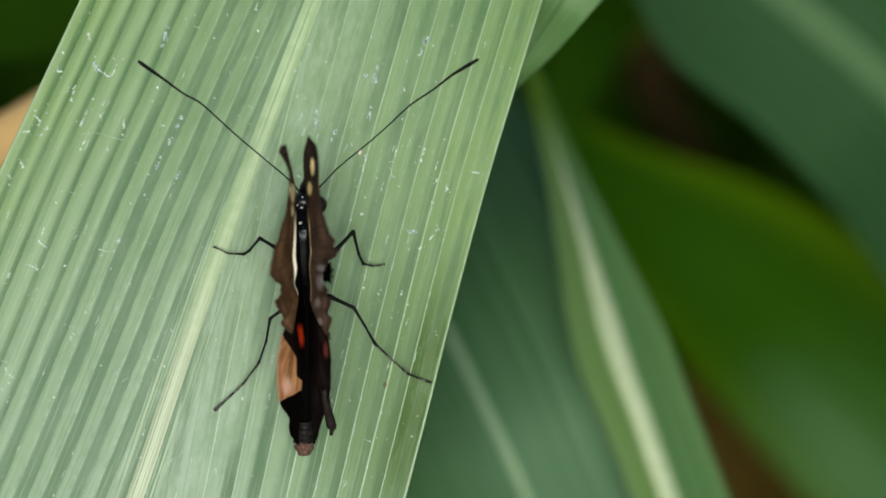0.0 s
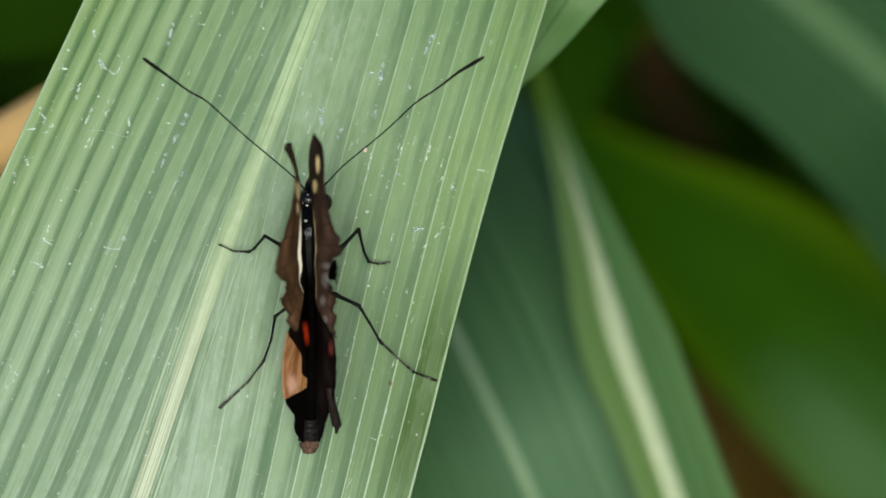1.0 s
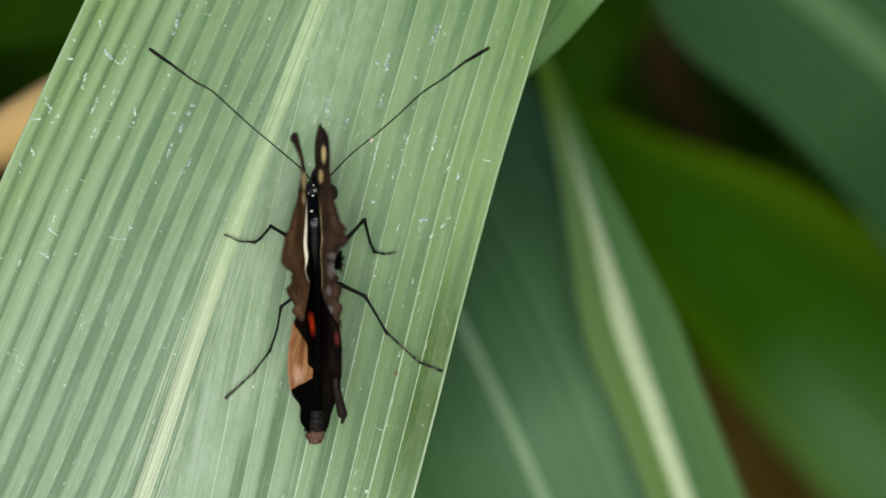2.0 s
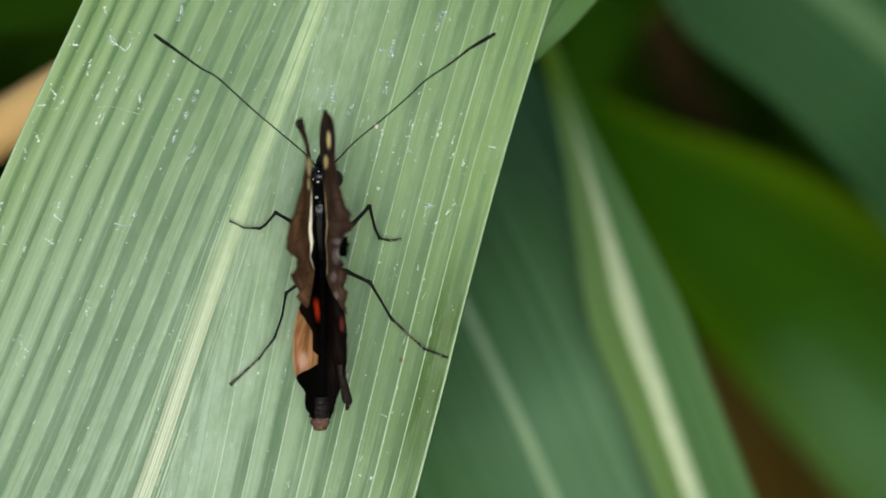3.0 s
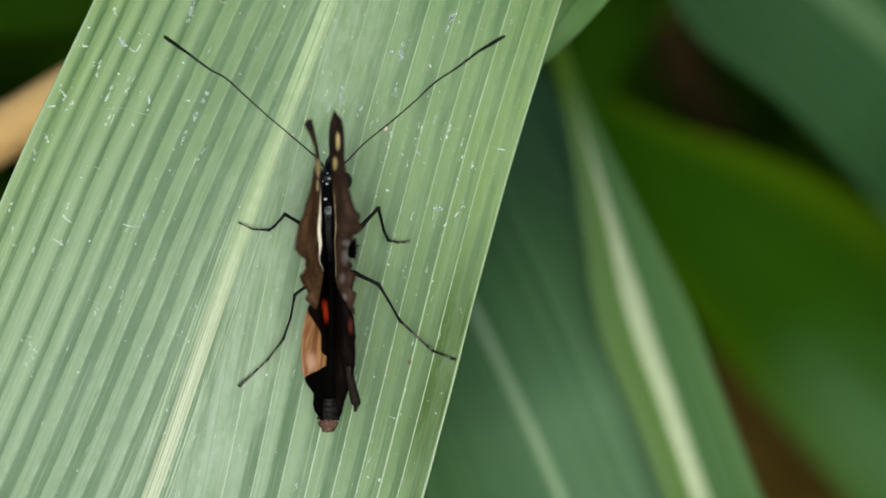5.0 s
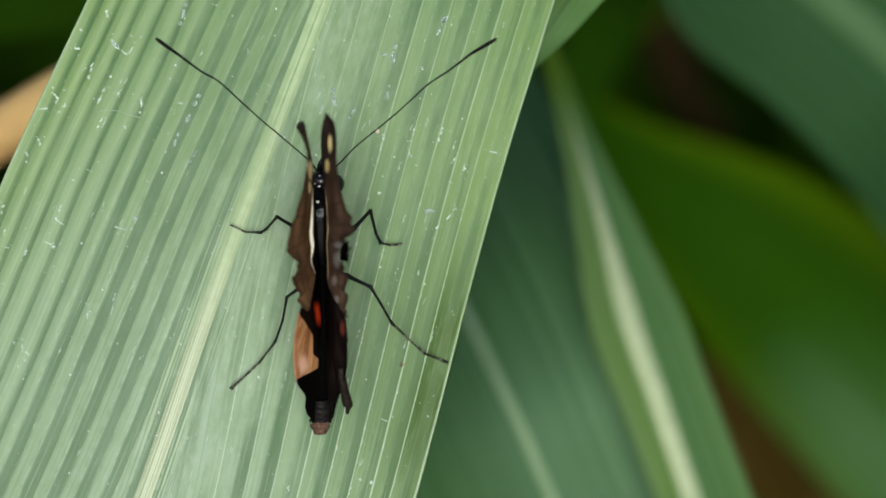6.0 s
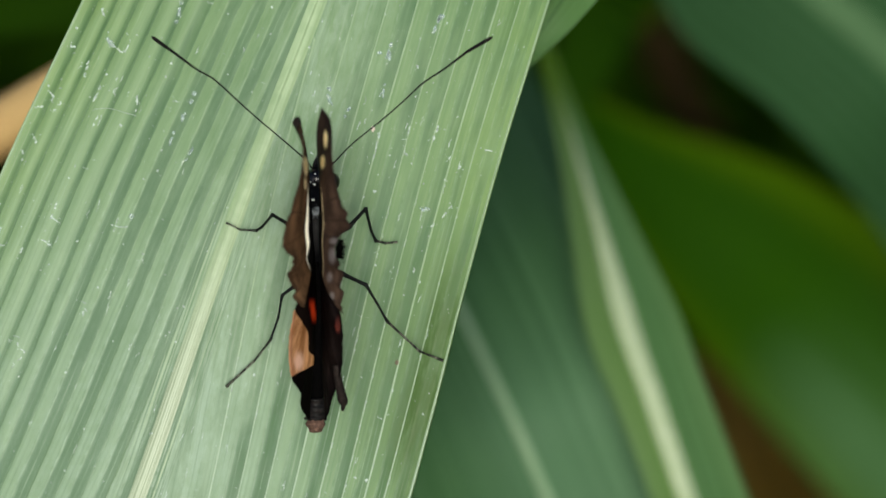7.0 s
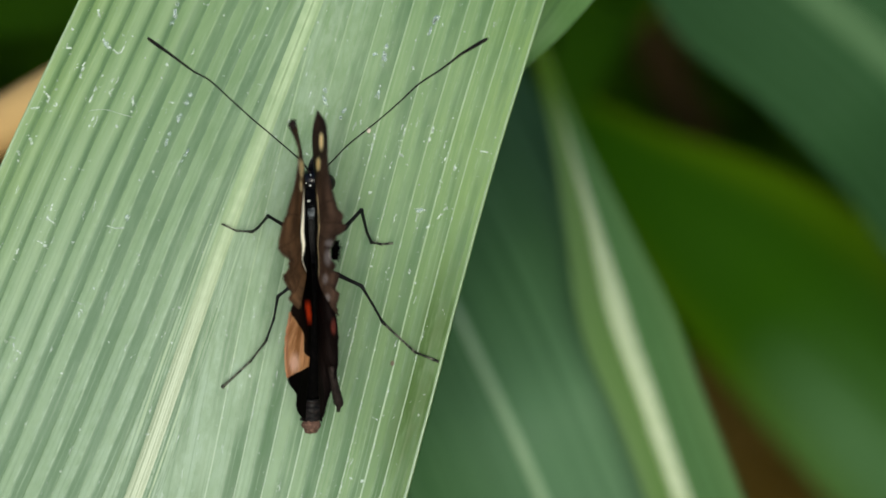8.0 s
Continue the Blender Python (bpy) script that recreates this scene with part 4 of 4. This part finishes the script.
def butterfly():
    bug = new("butterfly")
    bug.matrix_world = SLOPE @ Matrix.Translation(Vector((-11.16, 0.05, 0.00)) * MM)
    part("thorax", blob([(3.3, 3.7, 0.25), (3.0, 3.7, 0.9), (2.2, 3.8, 1.25), (1.0, 3.9, 1.55), (-0.5, 3.8, 1.6), (-2.0, 3.6, 1.4), (-3.2, 3.4, 0.9), (-3.5, 3.4, 0.3)]), THORAX, bug, "black thorax")
    belly = []
    for k in range(45):
        t = k / 44
        y = -3.0 - 12.0 * t
        r = 1.25 * math.sin(math.pi * min(1, 0.25 + 0.72 * t)) ** 0.6 * (1 + 0.05 * math.cos(t * 8 * 2 * math.pi))
        belly.append((y, 3.4 - 0.4 * t, max(r, 0.3)))
    part("abdomen", blob(belly), BODY_SCALE, bug, "black ringed abdomen")
    for name, y0, y1, r0, r1, rings, shade, words in (("abdomen_ring", -13.9, -15.7, 1.05, 0.82, 2, GREY_RING, "dark grey ringed segments"),
                                                      ("abdomen_tip", -15.4, -16.65, 0.74, 0.50, 2, TIP, "pinkish brown ringed tip")):
        rows = []
        for k in range(19):
            t = k / 18
            r = r0 + (r1 - r0) * t if rings == 2 and r0 > 1 else r0 * math.sqrt(1 - (0.9 * t) ** 3)
            rows.append((y0 + (y1 - y0) * t, 3.0, r * (1 + 0.08 * math.cos(t * rings * 2 * math.pi)) if 0 < k < 18 else r * 0.6))
        ringed = blob(rows, 24)
        for v in ringed.verts:
            v.co += noise.noise_vector(v.co * 5000) * 0.14 * MM
        part(name, ringed, shade, bug, words)
    head = part("head", blob([(4.6, 3.9, 0.2), (4.45, 3.9, 0.6), (4.1, 4.0, 0.95), (3.6, 4.0, 1.1), (3.1, 3.9, 0.8), (2.9, 3.9, 0.2)]), BLACK, bug, "black head")
    for sx in (-1, 1):
        part("eye", ball(1.25 if sx > 0 else -0.78, 3.5, 3.7, 0.62, 0.72, 0.8), EYE, head, "round dark brown eye")
        part("palp", tube([(sx * 0.2, 4.5, 4.1, 0.2), (sx * 0.12, 5.0, 4.5, 0.16), (sx * 0.04 + 0.1, 5.6, 4.8, 0.03)], 8, 4), BLACK, head, "pointed black palp")
    # highlights of the glossy body, added as small white spots
    for x, y, r in ((-0.22, 2.0, 0.18), (-0.5, 3.45, 0.1), (-0.12, 3.25, 0.12), (-0.08, 4.1, 0.07)):
        part("highlight_spot", ball(x, y, 5.02 if y < 3 else 4.98, r, r * 0.8, 0.12, 10), HIGHLIGHT, bug, "painted white highlight")
    fuzz = ball(0.12, 1.1, 5.2, 0.50, 0.40, 0.42)
    rng = random.Random(6)
    for _ in range(150):
        root = Vector((0.12 + rng.gauss(0, 0.22), 1.1 + rng.gauss(0, 0.2), 5.5))
        end = root + Vector((rng.gauss(0, 0.12), -rng.uniform(0.05, 0.4), rng.uniform(0.05, 0.25)))
        q = [fuzz.verts.new(p * MM) for p in (root + Vector((0.02, 0, 0)), root - Vector((0.02, 0, 0)), root + Vector((0, 0.02, 0.02)), end)]
        for f in ((0, 1, 3), (1, 2, 3), (2, 0, 3)):
            fuzz.faces.new([q[m] for m in f])
    part("collar", fuzz, GREY_HAIR, bug, "grey hairy collar")

    ants = ([(-0.14, 4.25, 4.60, 0.078), (-0.97, 5.32, 5.20, 0.062), (-2.97, 7.06, 6.00, 0.058), (-4.73, 8.53, 6.60, 0.058), (-6.41, 10.04, 7.00, 0.062), (-8.04, 11.50, 7.40, 0.07), (-9.37, 12.25, 7.60, 0.078), (-11.15, 13.54, 7.80, 0.11), (-12.17, 14.25, 7.90, 0.15), (-12.78, 14.69, 8.00, 0.135), (-12.96, 14.83, 8.00, 0.058)],
            [(0.40, 4.25, 4.60, 0.078), (1.42, 5.01, 5.20, 0.062), (2.88, 6.48, 6.00, 0.058), (5.14, 8.30, 6.60, 0.058), (6.94, 9.86, 7.00, 0.062), (8.52, 11.32, 7.40, 0.07), (10.31, 12.52, 7.60, 0.078), (11.87, 13.72, 7.80, 0.11), (12.99, 14.39, 7.90, 0.15), (13.75, 14.83, 8.00, 0.135), (13.97, 14.96, 8.00, 0.058)])
    for rows in ants:
        stalk = part("antenna", tube(rows[:8], 8, 6), FEELER, bug, "thin black antenna")
        part("club", tube(rows[7:], 8, 6), FEELER, stalk, "thickened black club")

    fore = []
    left = [(-0.96, 8.0, 14.03), (-1.43, 7.56, 14.23), (-0.85, 6.77, 14.42), (-0.59, 5.24, 14.42), (-0.84, 2.95, 14.42), (-1.28, 1.51, 14.29), (-1.54, 0.55, 14.16), (-1.89, -0.32, 14.03), (-2.11, -1.75, 13.64), (-1.82, -2.43, 13.38),
            (-1.26, -2.81, 13.25), (-1.23, -3.17, 13.12), (-1.36, -3.66, 12.86), (-1.77, -4.18, 12.6), (-1.57, -4.76, 12.21), (-1.14, -5.38, 11.95), (-1.41, -5.88, 11.56), (-0.95, -6.41, 11.17), (-0.53, -6.68, 10.78)]
    right = [(0.8, 8.75, 14.03), (1.37, 7.86, 14.23), (1.55, 6.46, 14.42), (1.64, 4.8, 14.42), (1.82, 3.06, 14.42), (2.24, 1.53, 14.03), (2.71, 0.08, 13.64), (2.04, -1.14, 13.25), (1.76, -2.42, 12.73), (2.05, -3.97, 12.21), (2.16, -5.51, 11.56), (2.31, -7.21, 10.78)]
    for sx, margin in ((-1, left), (1, right)):
        roots = [(sx * 0.42, 2.4, 5.0), (0.38 if sx > 0 else -0.28, 0.5, 5.3), (0.42 if sx > 0 else -0.16, -1.5, 5.0)]
        if sx < 0:
            shape = wing(roots, margin, 2.7, 0.20, 23, 2, 0.0, True, 0.24, even=((0, 3 / 18, 1), (0, 0.3, 1)))
        else:
            shape = wing(roots, margin, 2.7, 0.46, 11, 4, 0.3, True, 0.12, ((0.67, 0.45, 0.03), (0.84, 0.40, 0.025), (0.93, 0.50, 0.022)))
        fore.append(part("forewing", shape, FOREWINGS_MAT[sx], bug,
                         "dark brown scalloped forewing with a cream band" if sx < 0 else "dark brown scalloped forewing with yellow spots near its tip"))
    part("wing_tip", ball(-1.16, 7.56, 14.29, 0.32, 0.45, 0.3), TAIL, fore[0], "rounded dark tip lobe")
    hl = [(-1.14, -6.13, 9.8), (-1.52, -7.63, 10.13), (-1.74, -9.76, 10.13), (-1.67, -12.11, 8.83), (-1.01, -13.34, 7.53), (-0.95, -14.58, 6.88), (-0.42, -15.67, 5.58)]
    hr = [(2.1, -6.66, 9.8), (2.29, -7.98, 10.13), (2.37, -9.76, 9.8), (2.16, -11.8, 8.83), (1.87, -12.73, 7.86), (1.34, -14.35, 6.88), (0.88, -15.67, 5.58)]
    rootl = [(-0.15, -1.0, 4.8), (0.0, -3.5, 4.8), (0.12, -6.0, 4.7)]
    rootr = [(0.42, -1.0, 4.8), (0.5, -3.5, 4.8), (0.55, -6.0, 4.7)]
    left_hind = part("hindwing", wing(rootl, hl, 1.7, 0.15, 6, 8, 0.0, False), HINDWING_TAN, bug, "black hindwing with a tan orange edge and red streak")
    right_hind = part("hindwing", wing(rootr, hr, 2.0, 0.2, 6, 9, 0.0, False), HINDWING, bug, "blackish brown hindwing with a short tail")
    part("tail", tube([(1.83, -11.15, 8.5, 0.34), (1.97, -12.27, 8.31, 0.31), (2.18, -13.31, 8.05, 0.37), (2.36, -14.12, 7.86, 0.39), (2.36, -14.39, 7.86, 0.2), (2.31, -14.79, 7.79, 0.13)], 8, 6), TAIL, right_hind, "stubby dark tail")

    legs = (((-0.39, -0.45, 3.00, 0.28), (-2.29, 0.09, 4.00, 0.2), (-3.49, 0.81, 4.60, 0.17), (-4.47, -0.18, 2.20, 0.13), (-4.94, -0.46, 1.20, 0.15), (-6.25, -0.41, 0.75, 0.09), (-7.45, 0.14, 0.55, 0.10)),
            ((0.61, -1.36, 3.00, 0.3), (2.65, -0.09, 4.20, 0.24), (3.98, 1.35, 5.00, 0.19), (4.37, -0.46, 2.40, 0.14), (4.71, -1.23, 1.20, 0.16), (5.48, -1.42, 0.75, 0.11), (6.44, -1.33, 0.55, 0.12)),
            ((-0.39, -3.64, 3.00, 0.28), (-1.83, -4.98, 4.20, 0.19), (-2.70, -5.62, 4.00, 0.16), (-3.08, -7.50, 2.80, 0.11), (-3.73, -9.27, 1.60, 0.13), (-5.05, -10.99, 0.80, 0.10), (-7.36, -13.15, 0.55, 0.16)),
            ((0.61, -3.41, 3.00, 0.32), (2.16, -3.89, 4.40, 0.25), (4.03, -4.74, 5.00, 0.19), (4.87, -6.16, 4.20, 0.12), (5.70, -7.68, 3.00, 0.15), (8.32, -10.16, 1.10, 0.11), (10.20, -10.91, 0.55, 0.14)))
    rng = random.Random(4)
    for rows in legs:
        femur = part("leg", straight(rows[0:3], rng), LEG, bug, "thin jointed dark leg")
        part("tibia", straight(rows[2:5], rng), LEG, femur)
        part("tarsus", straight(rows[4:7], rng, 5), FOOT, femur, "grey speckled foot")
    tuft = bmesh.new()
    for k in range(420):
        base = Vector((2.00, -1.88, 8.00))
        way = Vector((rng.gauss(0.5, 0.5), rng.gauss(-0.1, 0.7), rng.gauss(0.2, 0.5))).normalized()
        root = base + Vector((rng.uniform(-0.3, 0.2), rng.uniform(-0.7, 0.7), rng.uniform(-0.3, 0.3)))
        end = root + way * rng.uniform(0.3, 0.7)
        side = way.orthogonal().normalized() * 0.03
        third = way.cross(side)
        q = [tuft.verts.new(p * MM) for p in (root + side, root - side, root + third, end)]
        for f in ((0, 1, 3), (1, 2, 3), (2, 0, 3)):
            tuft.faces.new([q[m] for m in f])
    part("hair_tuft", tuft, BODY_SCALE, bug, "tuft of black hairs")
    tagged(bug, "black and brown butterfly with raised wings perched on the leaf", "butterfly")
    return fore, (left_hind, right_hind)


FOREWINGS, HINDWINGS = butterfly()


# ---- flecks on the perch ----
def flecks():
    rng = random.Random(11)
    bm = bmesh.new()

    def fleck(t, v, long, wide, high, turn=0.0, bm=bm):
        n = 6
        top = []
        centre = PERCH.at(t, v, 0.05)
        on = (PERCH.at(t + 0.004, v) - PERCH.at(t - 0.004, v)).normalized()
        off = Vector((on.y, -on.x, 0)).normalized()
        on, off = on * math.cos(turn) + off * math.sin(turn), off * math.cos(turn) - on * math.sin(turn)
        for i in range(n):
            q = 2 * math.pi * i / n
            k = rng.uniform(0.45, 1.3)
            top.append(bm.verts.new(centre + (on * math.cos(q) * long * k + off * math.sin(q) * wide * k) * MM))
        peak = bm.verts.new(centre + Vector((0, 0, high)) * MM)
        for i in range(n):
            bm.faces.new((top[i - 1], top[i], peak))

    def thread(t, v, steps, size, curl, bm=bm):
        """A squiggle of fluff that lies on the leaf."""
        a = rng.choice((0.0, math.pi)) + rng.gauss(0, 0.5)
        for _ in range(steps):
            a += rng.gauss(0, curl)
            t += math.cos(a) * size * 1.2 / PERCH.length
            v += math.sin(a) * size * 1.2 / 19.0
            fleck(t, v, size * rng.uniform(0.5, 0.9), size * rng.uniform(0.25, 0.7), 0.03, a, bm)

    def fluff(places, wide, gap, bm):
        """Matted fibres along a line of places on the leaf, in millimetres."""
        total = sum(math.dist(a, b) for a, b in zip(places, places[1:]))
        n = max(2, int(total / (wide * gap)))
        for k in range(n + 1):
            x, y = glide(places, k / n)
            q = glide(places, min(1, (k + 0.5) / n)) - glide(places, max(0, (k - 0.5) / n))
            t, v = PERCH.locate(x + rng.gauss(0, 0.2) * wide, y + rng.gauss(0, 0.2) * wide)
            thick = wide * rng.uniform(0.35, 1.0)
            fleck(t, v, wide * rng.uniform(0.7, 1.3), thick * 0.8, 0.03, math.atan2(q[1], q[0]) - math.radians(69) + rng.gauss(0, 0.25), bm)

    # fine dust
    for _ in range(1700):
        t, v = rng.uniform(0.34, 0.83), rng.uniform(-0.99, 0.97)
        if abs(v) < 0.045:
            continue
        big = rng.random() ** 5
        fleck(t, v, 0.022 + 0.09 * big, 0.018 + 0.05 * big, 0.02, rng.uniform(0, 3))
    # scratched wax along the veins
    for _ in range(120):
        t, v = rng.uniform(0.35, 0.82), rng.choice((rng.uniform(-0.97, 0.0), rng.uniform(0.08, 0.9)))
        for _ in range(rng.randint(3, 9)):
            t += rng.uniform(0.1, 0.7) / PERCH.length
            fleck(t, v + rng.gauss(0, 0.0025), rng.uniform(0.05, 0.17), rng.uniform(0.015, 0.04), 0.02)
    # pale crumbs along the raised veins
    for _ in range(150):
        t, v = rng.uniform(0.36, 0.66), rng.choice(PERCH.knots[1][2:-2]) + 0.002
        for _ in range(rng.randint(1, 6)):
            t += rng.uniform(0.1, 0.9) / PERCH.length
            fleck(t, PERCH.vein_at(v, t, 1) + rng.gauss(0, 0.0015), rng.uniform(0.04, 0.15), rng.uniform(0.02, 0.045), 0.03)
    # scraps of fluff: width, then the places along each
    left = ((0.1, (-28.31, 15.41), (-28.21, 14.87), (-27.85, 14.41), (-27.2, 13.86), (-26.74, 14.32), (-26.56, 14.87)), (0.17, (-29.86, 13.35), (-30.04, 12.66), (-30.13, 12.2)), (0.13, (-28.93, 11.2), (-29.29, 10.37), (-29.48, 9.91)), (0.12, (-33.15, 11.09), (-32.69, 10.49), (-32.87, 9.9)), (0.1, (-34.1, 9.48), (-33.51, 9.62)), (0.09, (-32.59, 9.35), (-32.04, 9.72)), (0.12, (-29.1, 8.67), (-29.38, 8.17)), (0.05, (-27.01, 12.12), (-27.46, 11.2), (-27.83, 10.83), (-27.74, 10.38)), (0.12, (-25.9, 10.52), (-25.99, 9.38)), (0.14, (-34.23, 7.14), (-34.14, 6.5)), (0.1, (-35.23, 5.99), (-35.14, 5.35)), (0.12, (-32.37, 1.79), (-32.65, 0.87), (-32.83, 0.5)), (0.08, (-32.83, 0.64), (-32.18, 0.09)), (0.13, (-33.46, -1.11), (-33.09, -1.43), (-32.91, -1.65)))
    low = ((0.13, (-35.11, -1.89), (-35.29, -2.35)), (0.09, (-36.08, -9.23), (-35.44, -9.32), (-35.44, -9.69)), (0.1, (-35.16, -10.28), (-34.89, -10.46), (-35.44, -11.06)), (0.07, (-30.51, -6.32), (-30.14, -6.5), (-29.86, -6.96)), (0.07, (-30.23, -7.05), (-30.23, -7.6)), (0.09, (-27.97, -0.03), (-27.19, -0.16), (-26.59, -0.02)), (0.1, (-25.48, -2.36), (-25.3, -2.72)), (0.14, (-37.05, 1.54), (-37.18, 1.17)))
    right = ((0.09, (-6.27, 7.54), (-6.63, 5.7)), (0.08, (-3.71, 8.19), (-4.03, 7.18)), (0.13, (-1.47, 8.2), (-1.87, 6.91)), (0.12, (-4.16, 6.12), (-3.93, 5.94)), (0.1, (2.35, 6.11), (2.85, 6.11)), (0.1, (-0.58, 5.54), (-0.36, 5.91)), (0.09, (-1.07, 0.77), (-0.7, 1.23), (-0.34, 1.6)), (0.1, (-1.98, -0.05), (-1.71, 0.31)), (0.08, (0.29, 5.13), (0.11, 4.54)), (0.11, (-28.78, 17.52), (-28.68, 16.88)), (0.1, (-31.37, 14.26), (-31.01, 14.39)), (0.11, (-23.06, 9.94), (-22.69, 9.94)))
    for wide, *places in left + low + right:
        scrap = bmesh.new()
        fluff(places, wide, 0.8, scrap)
        for _ in range(5):
            x, y = places[rng.randrange(len(places))]
            t, v = PERCH.locate(x + rng.gauss(0, 0.35), y + rng.gauss(0, 0.35))
            fleck(t, v, rng.uniform(0.03, 0.08), rng.uniform(0.02, 0.05), 0.02, rng.uniform(0, 3), scrap)
        ob = part("lint", scrap, DUST)
        ob.matrix_world = SLOPE
        tagged(ob, "scrap of whitish lint lying on the green leaf", "lint", "lint on the leaf")
    # thin smears of bluish wax
    smears = ((0.24, (-28.22, 15.23), (-27.85, 14.41)), (0.3, (-5.57, 13.4), (-5.3, 14.69)), (0.3, (-1.91, 15.99), (-1.28, 17.36)), (0.28, (-2.86, 1.32), (-2.31, 1.5)), (0.22, (-22.87, 7.46), (-23.23, 6.64)), (0.2, (-21.23, 10.77), (-21.59, 9.94)), (0.2, (-21.96, 9.03), (-22.23, 8.29)), (0.24, (-22.36, 18.01), (-22.72, 16.45)), (0.2, (-10.51, 11.28), (-10.32, 9.9)), (0.2, (-6.39, 13.95), (-6.03, 14.14)), (0.18, (-21.3, 6.42), (-21.67, 5.5)), (0.18, (-26.14, 1.03), (-26.5, 0.39)), (0.2, (-5.92, 11.29), (-6.1, 10.38)), (0.2, (-8.67, 9.68), (-8.99, 9.17)))
    film = bmesh.new()
    for wide, *places in smears:
        for _ in range(3):
            fluff([(x + rng.gauss(0, 0.12), y + rng.gauss(0, 0.12)) for x, y in places], wide * 0.6, 0.45, film)
    ob = part("wax_smears", film, HAZE)
    ob.matrix_world = SLOPE
    tagged(ob, "thin bluish smears of wax on the green leaf", "wax", kind="stuff")
    grains = ((-14.98, 17.76), (-11.94, 14.61), (-5.86, 17.12), (-23.12, 13.28), (-23.57, 12.14), (-28.39, 12.11), (-32.14, 10.95), (-30.79, 16.0), (-2.96, 15.2), (0.29, 4.77), (-2.68, 3.29), (-6.58, 2.81), (-8.08, -20.57), (-7.12, -20.7), (-2.51, -15.14), (-29.0, -5.03), (-27.79, -9.61), (-22.61, -9.4), (-22.07, -6.69), (-31.64, -19.98), (-31.49, -11.87), (-24.59, -16.97), (-30.87, 4.77), (-27.22, 7.99), (-25.37, 3.65), (-31.33, 3.85), (-24.23, 4.34), (-30.71, -1.37), (-16.36, -12.31), (-2.92, -4.55), (-6.5, -3.19), (-3.18, 12.91))
    for x, y in grains:
        t, v = PERCH.locate(x, y)
        grain = bmesh.new()
        size = rng.uniform(0.10, 0.17)
        fleck(t, v, size, size * 0.8, 0.08, rng.uniform(0, 3), grain)
        ob = part("dust_grain", grain, DUST)
        ob.matrix_world = SLOPE
        tagged(ob, "tiny white dust grain on the green leaf", "dust", "dust grains on the leaf")
    for _ in range(34):
        thread(rng.uniform(0.35, 0.82), rng.choice((rng.uniform(-0.97, -0.4), rng.uniform(-0.97, 0.9))), rng.randint(3, 7), rng.uniform(0.05, 0.13), 0.8)
    ob = part("dust_flecks", bm, DUST)
    ob.matrix_world = SLOPE
    tagged(ob, "white dusty flecks scattered on the green leaf", "dust", kind="stuff")
    rows = []
    for k, (x, y, _) in enumerate(((-29.29, 9.5, 0.0), (-28.14, 9.27, 0.0), (-27.0, 9.0, 0.0), (-25.99, 8.78, 0.0))):
        p = PERCH.at(*PERCH.locate(x, y), 0.16) / MM
        rows.append((p.x, p.y, p.z, 0.018 + 0.012 * (k == 3)))
    ob = part("fibre", tube(rows, 6, 6), DUST)
    ob.matrix_world = SLOPE
    tagged(ob, "long pale fibre lying across the green leaf", "fibre")
    for (x, y, _), name, shade, words, cat in (((-6.75, 7.94, 0.00), "grit", PINK, "tiny pinkish grain of grit on the leaf", "grit"),
                                               ((-4.64, -10.88, 0.00), "brown_speck", BROWN_SPOT, "tiny brown blemish on the green leaf", "speck")):
        t, v = PERCH.locate(x, y)
        p = PERCH.at(t, v, 0.05) / MM
        bm = ball(p.x, p.y, p.z, 0.16, 0.22, 0.12 if name == "grit" else 0.05, 12)
        for w in bm.verts:
            w.co += Vector((noise.noise(w.co * 4000), noise.noise(w.co * 4100 + Vector((5, 0, 0))), 0)) * 0.05 * MM
        ob = part(name, bm, shade)
        ob.matrix_world = SLOPE
        tagged(ob, words, cat)


flecks()


def motions():
    lean = ((0.0, 0.0), (1.5, 0.05), (3.0, 0.5), (4.5, 0.7), (6.0, 1.0), (6.5, 1.4), (7.0, 2.3), (7.5, 1.75), (8.0, 1.7))
    for w in FOREWINGS:
        hinge = Vector((0, 0.0, 4.8 * MM))
        walk(w, [(t, Matrix.Translation(hinge) @ pose(0, 0, 0, -a, 0, 0) @ Matrix.Translation(-hinge)) for t, a in lean])
    for w in HINDWINGS:
        walk(w, [(t, Matrix.Translation(Vector((0, 0.06 * a * MM, 0)))) for t, a in lean])


motions()
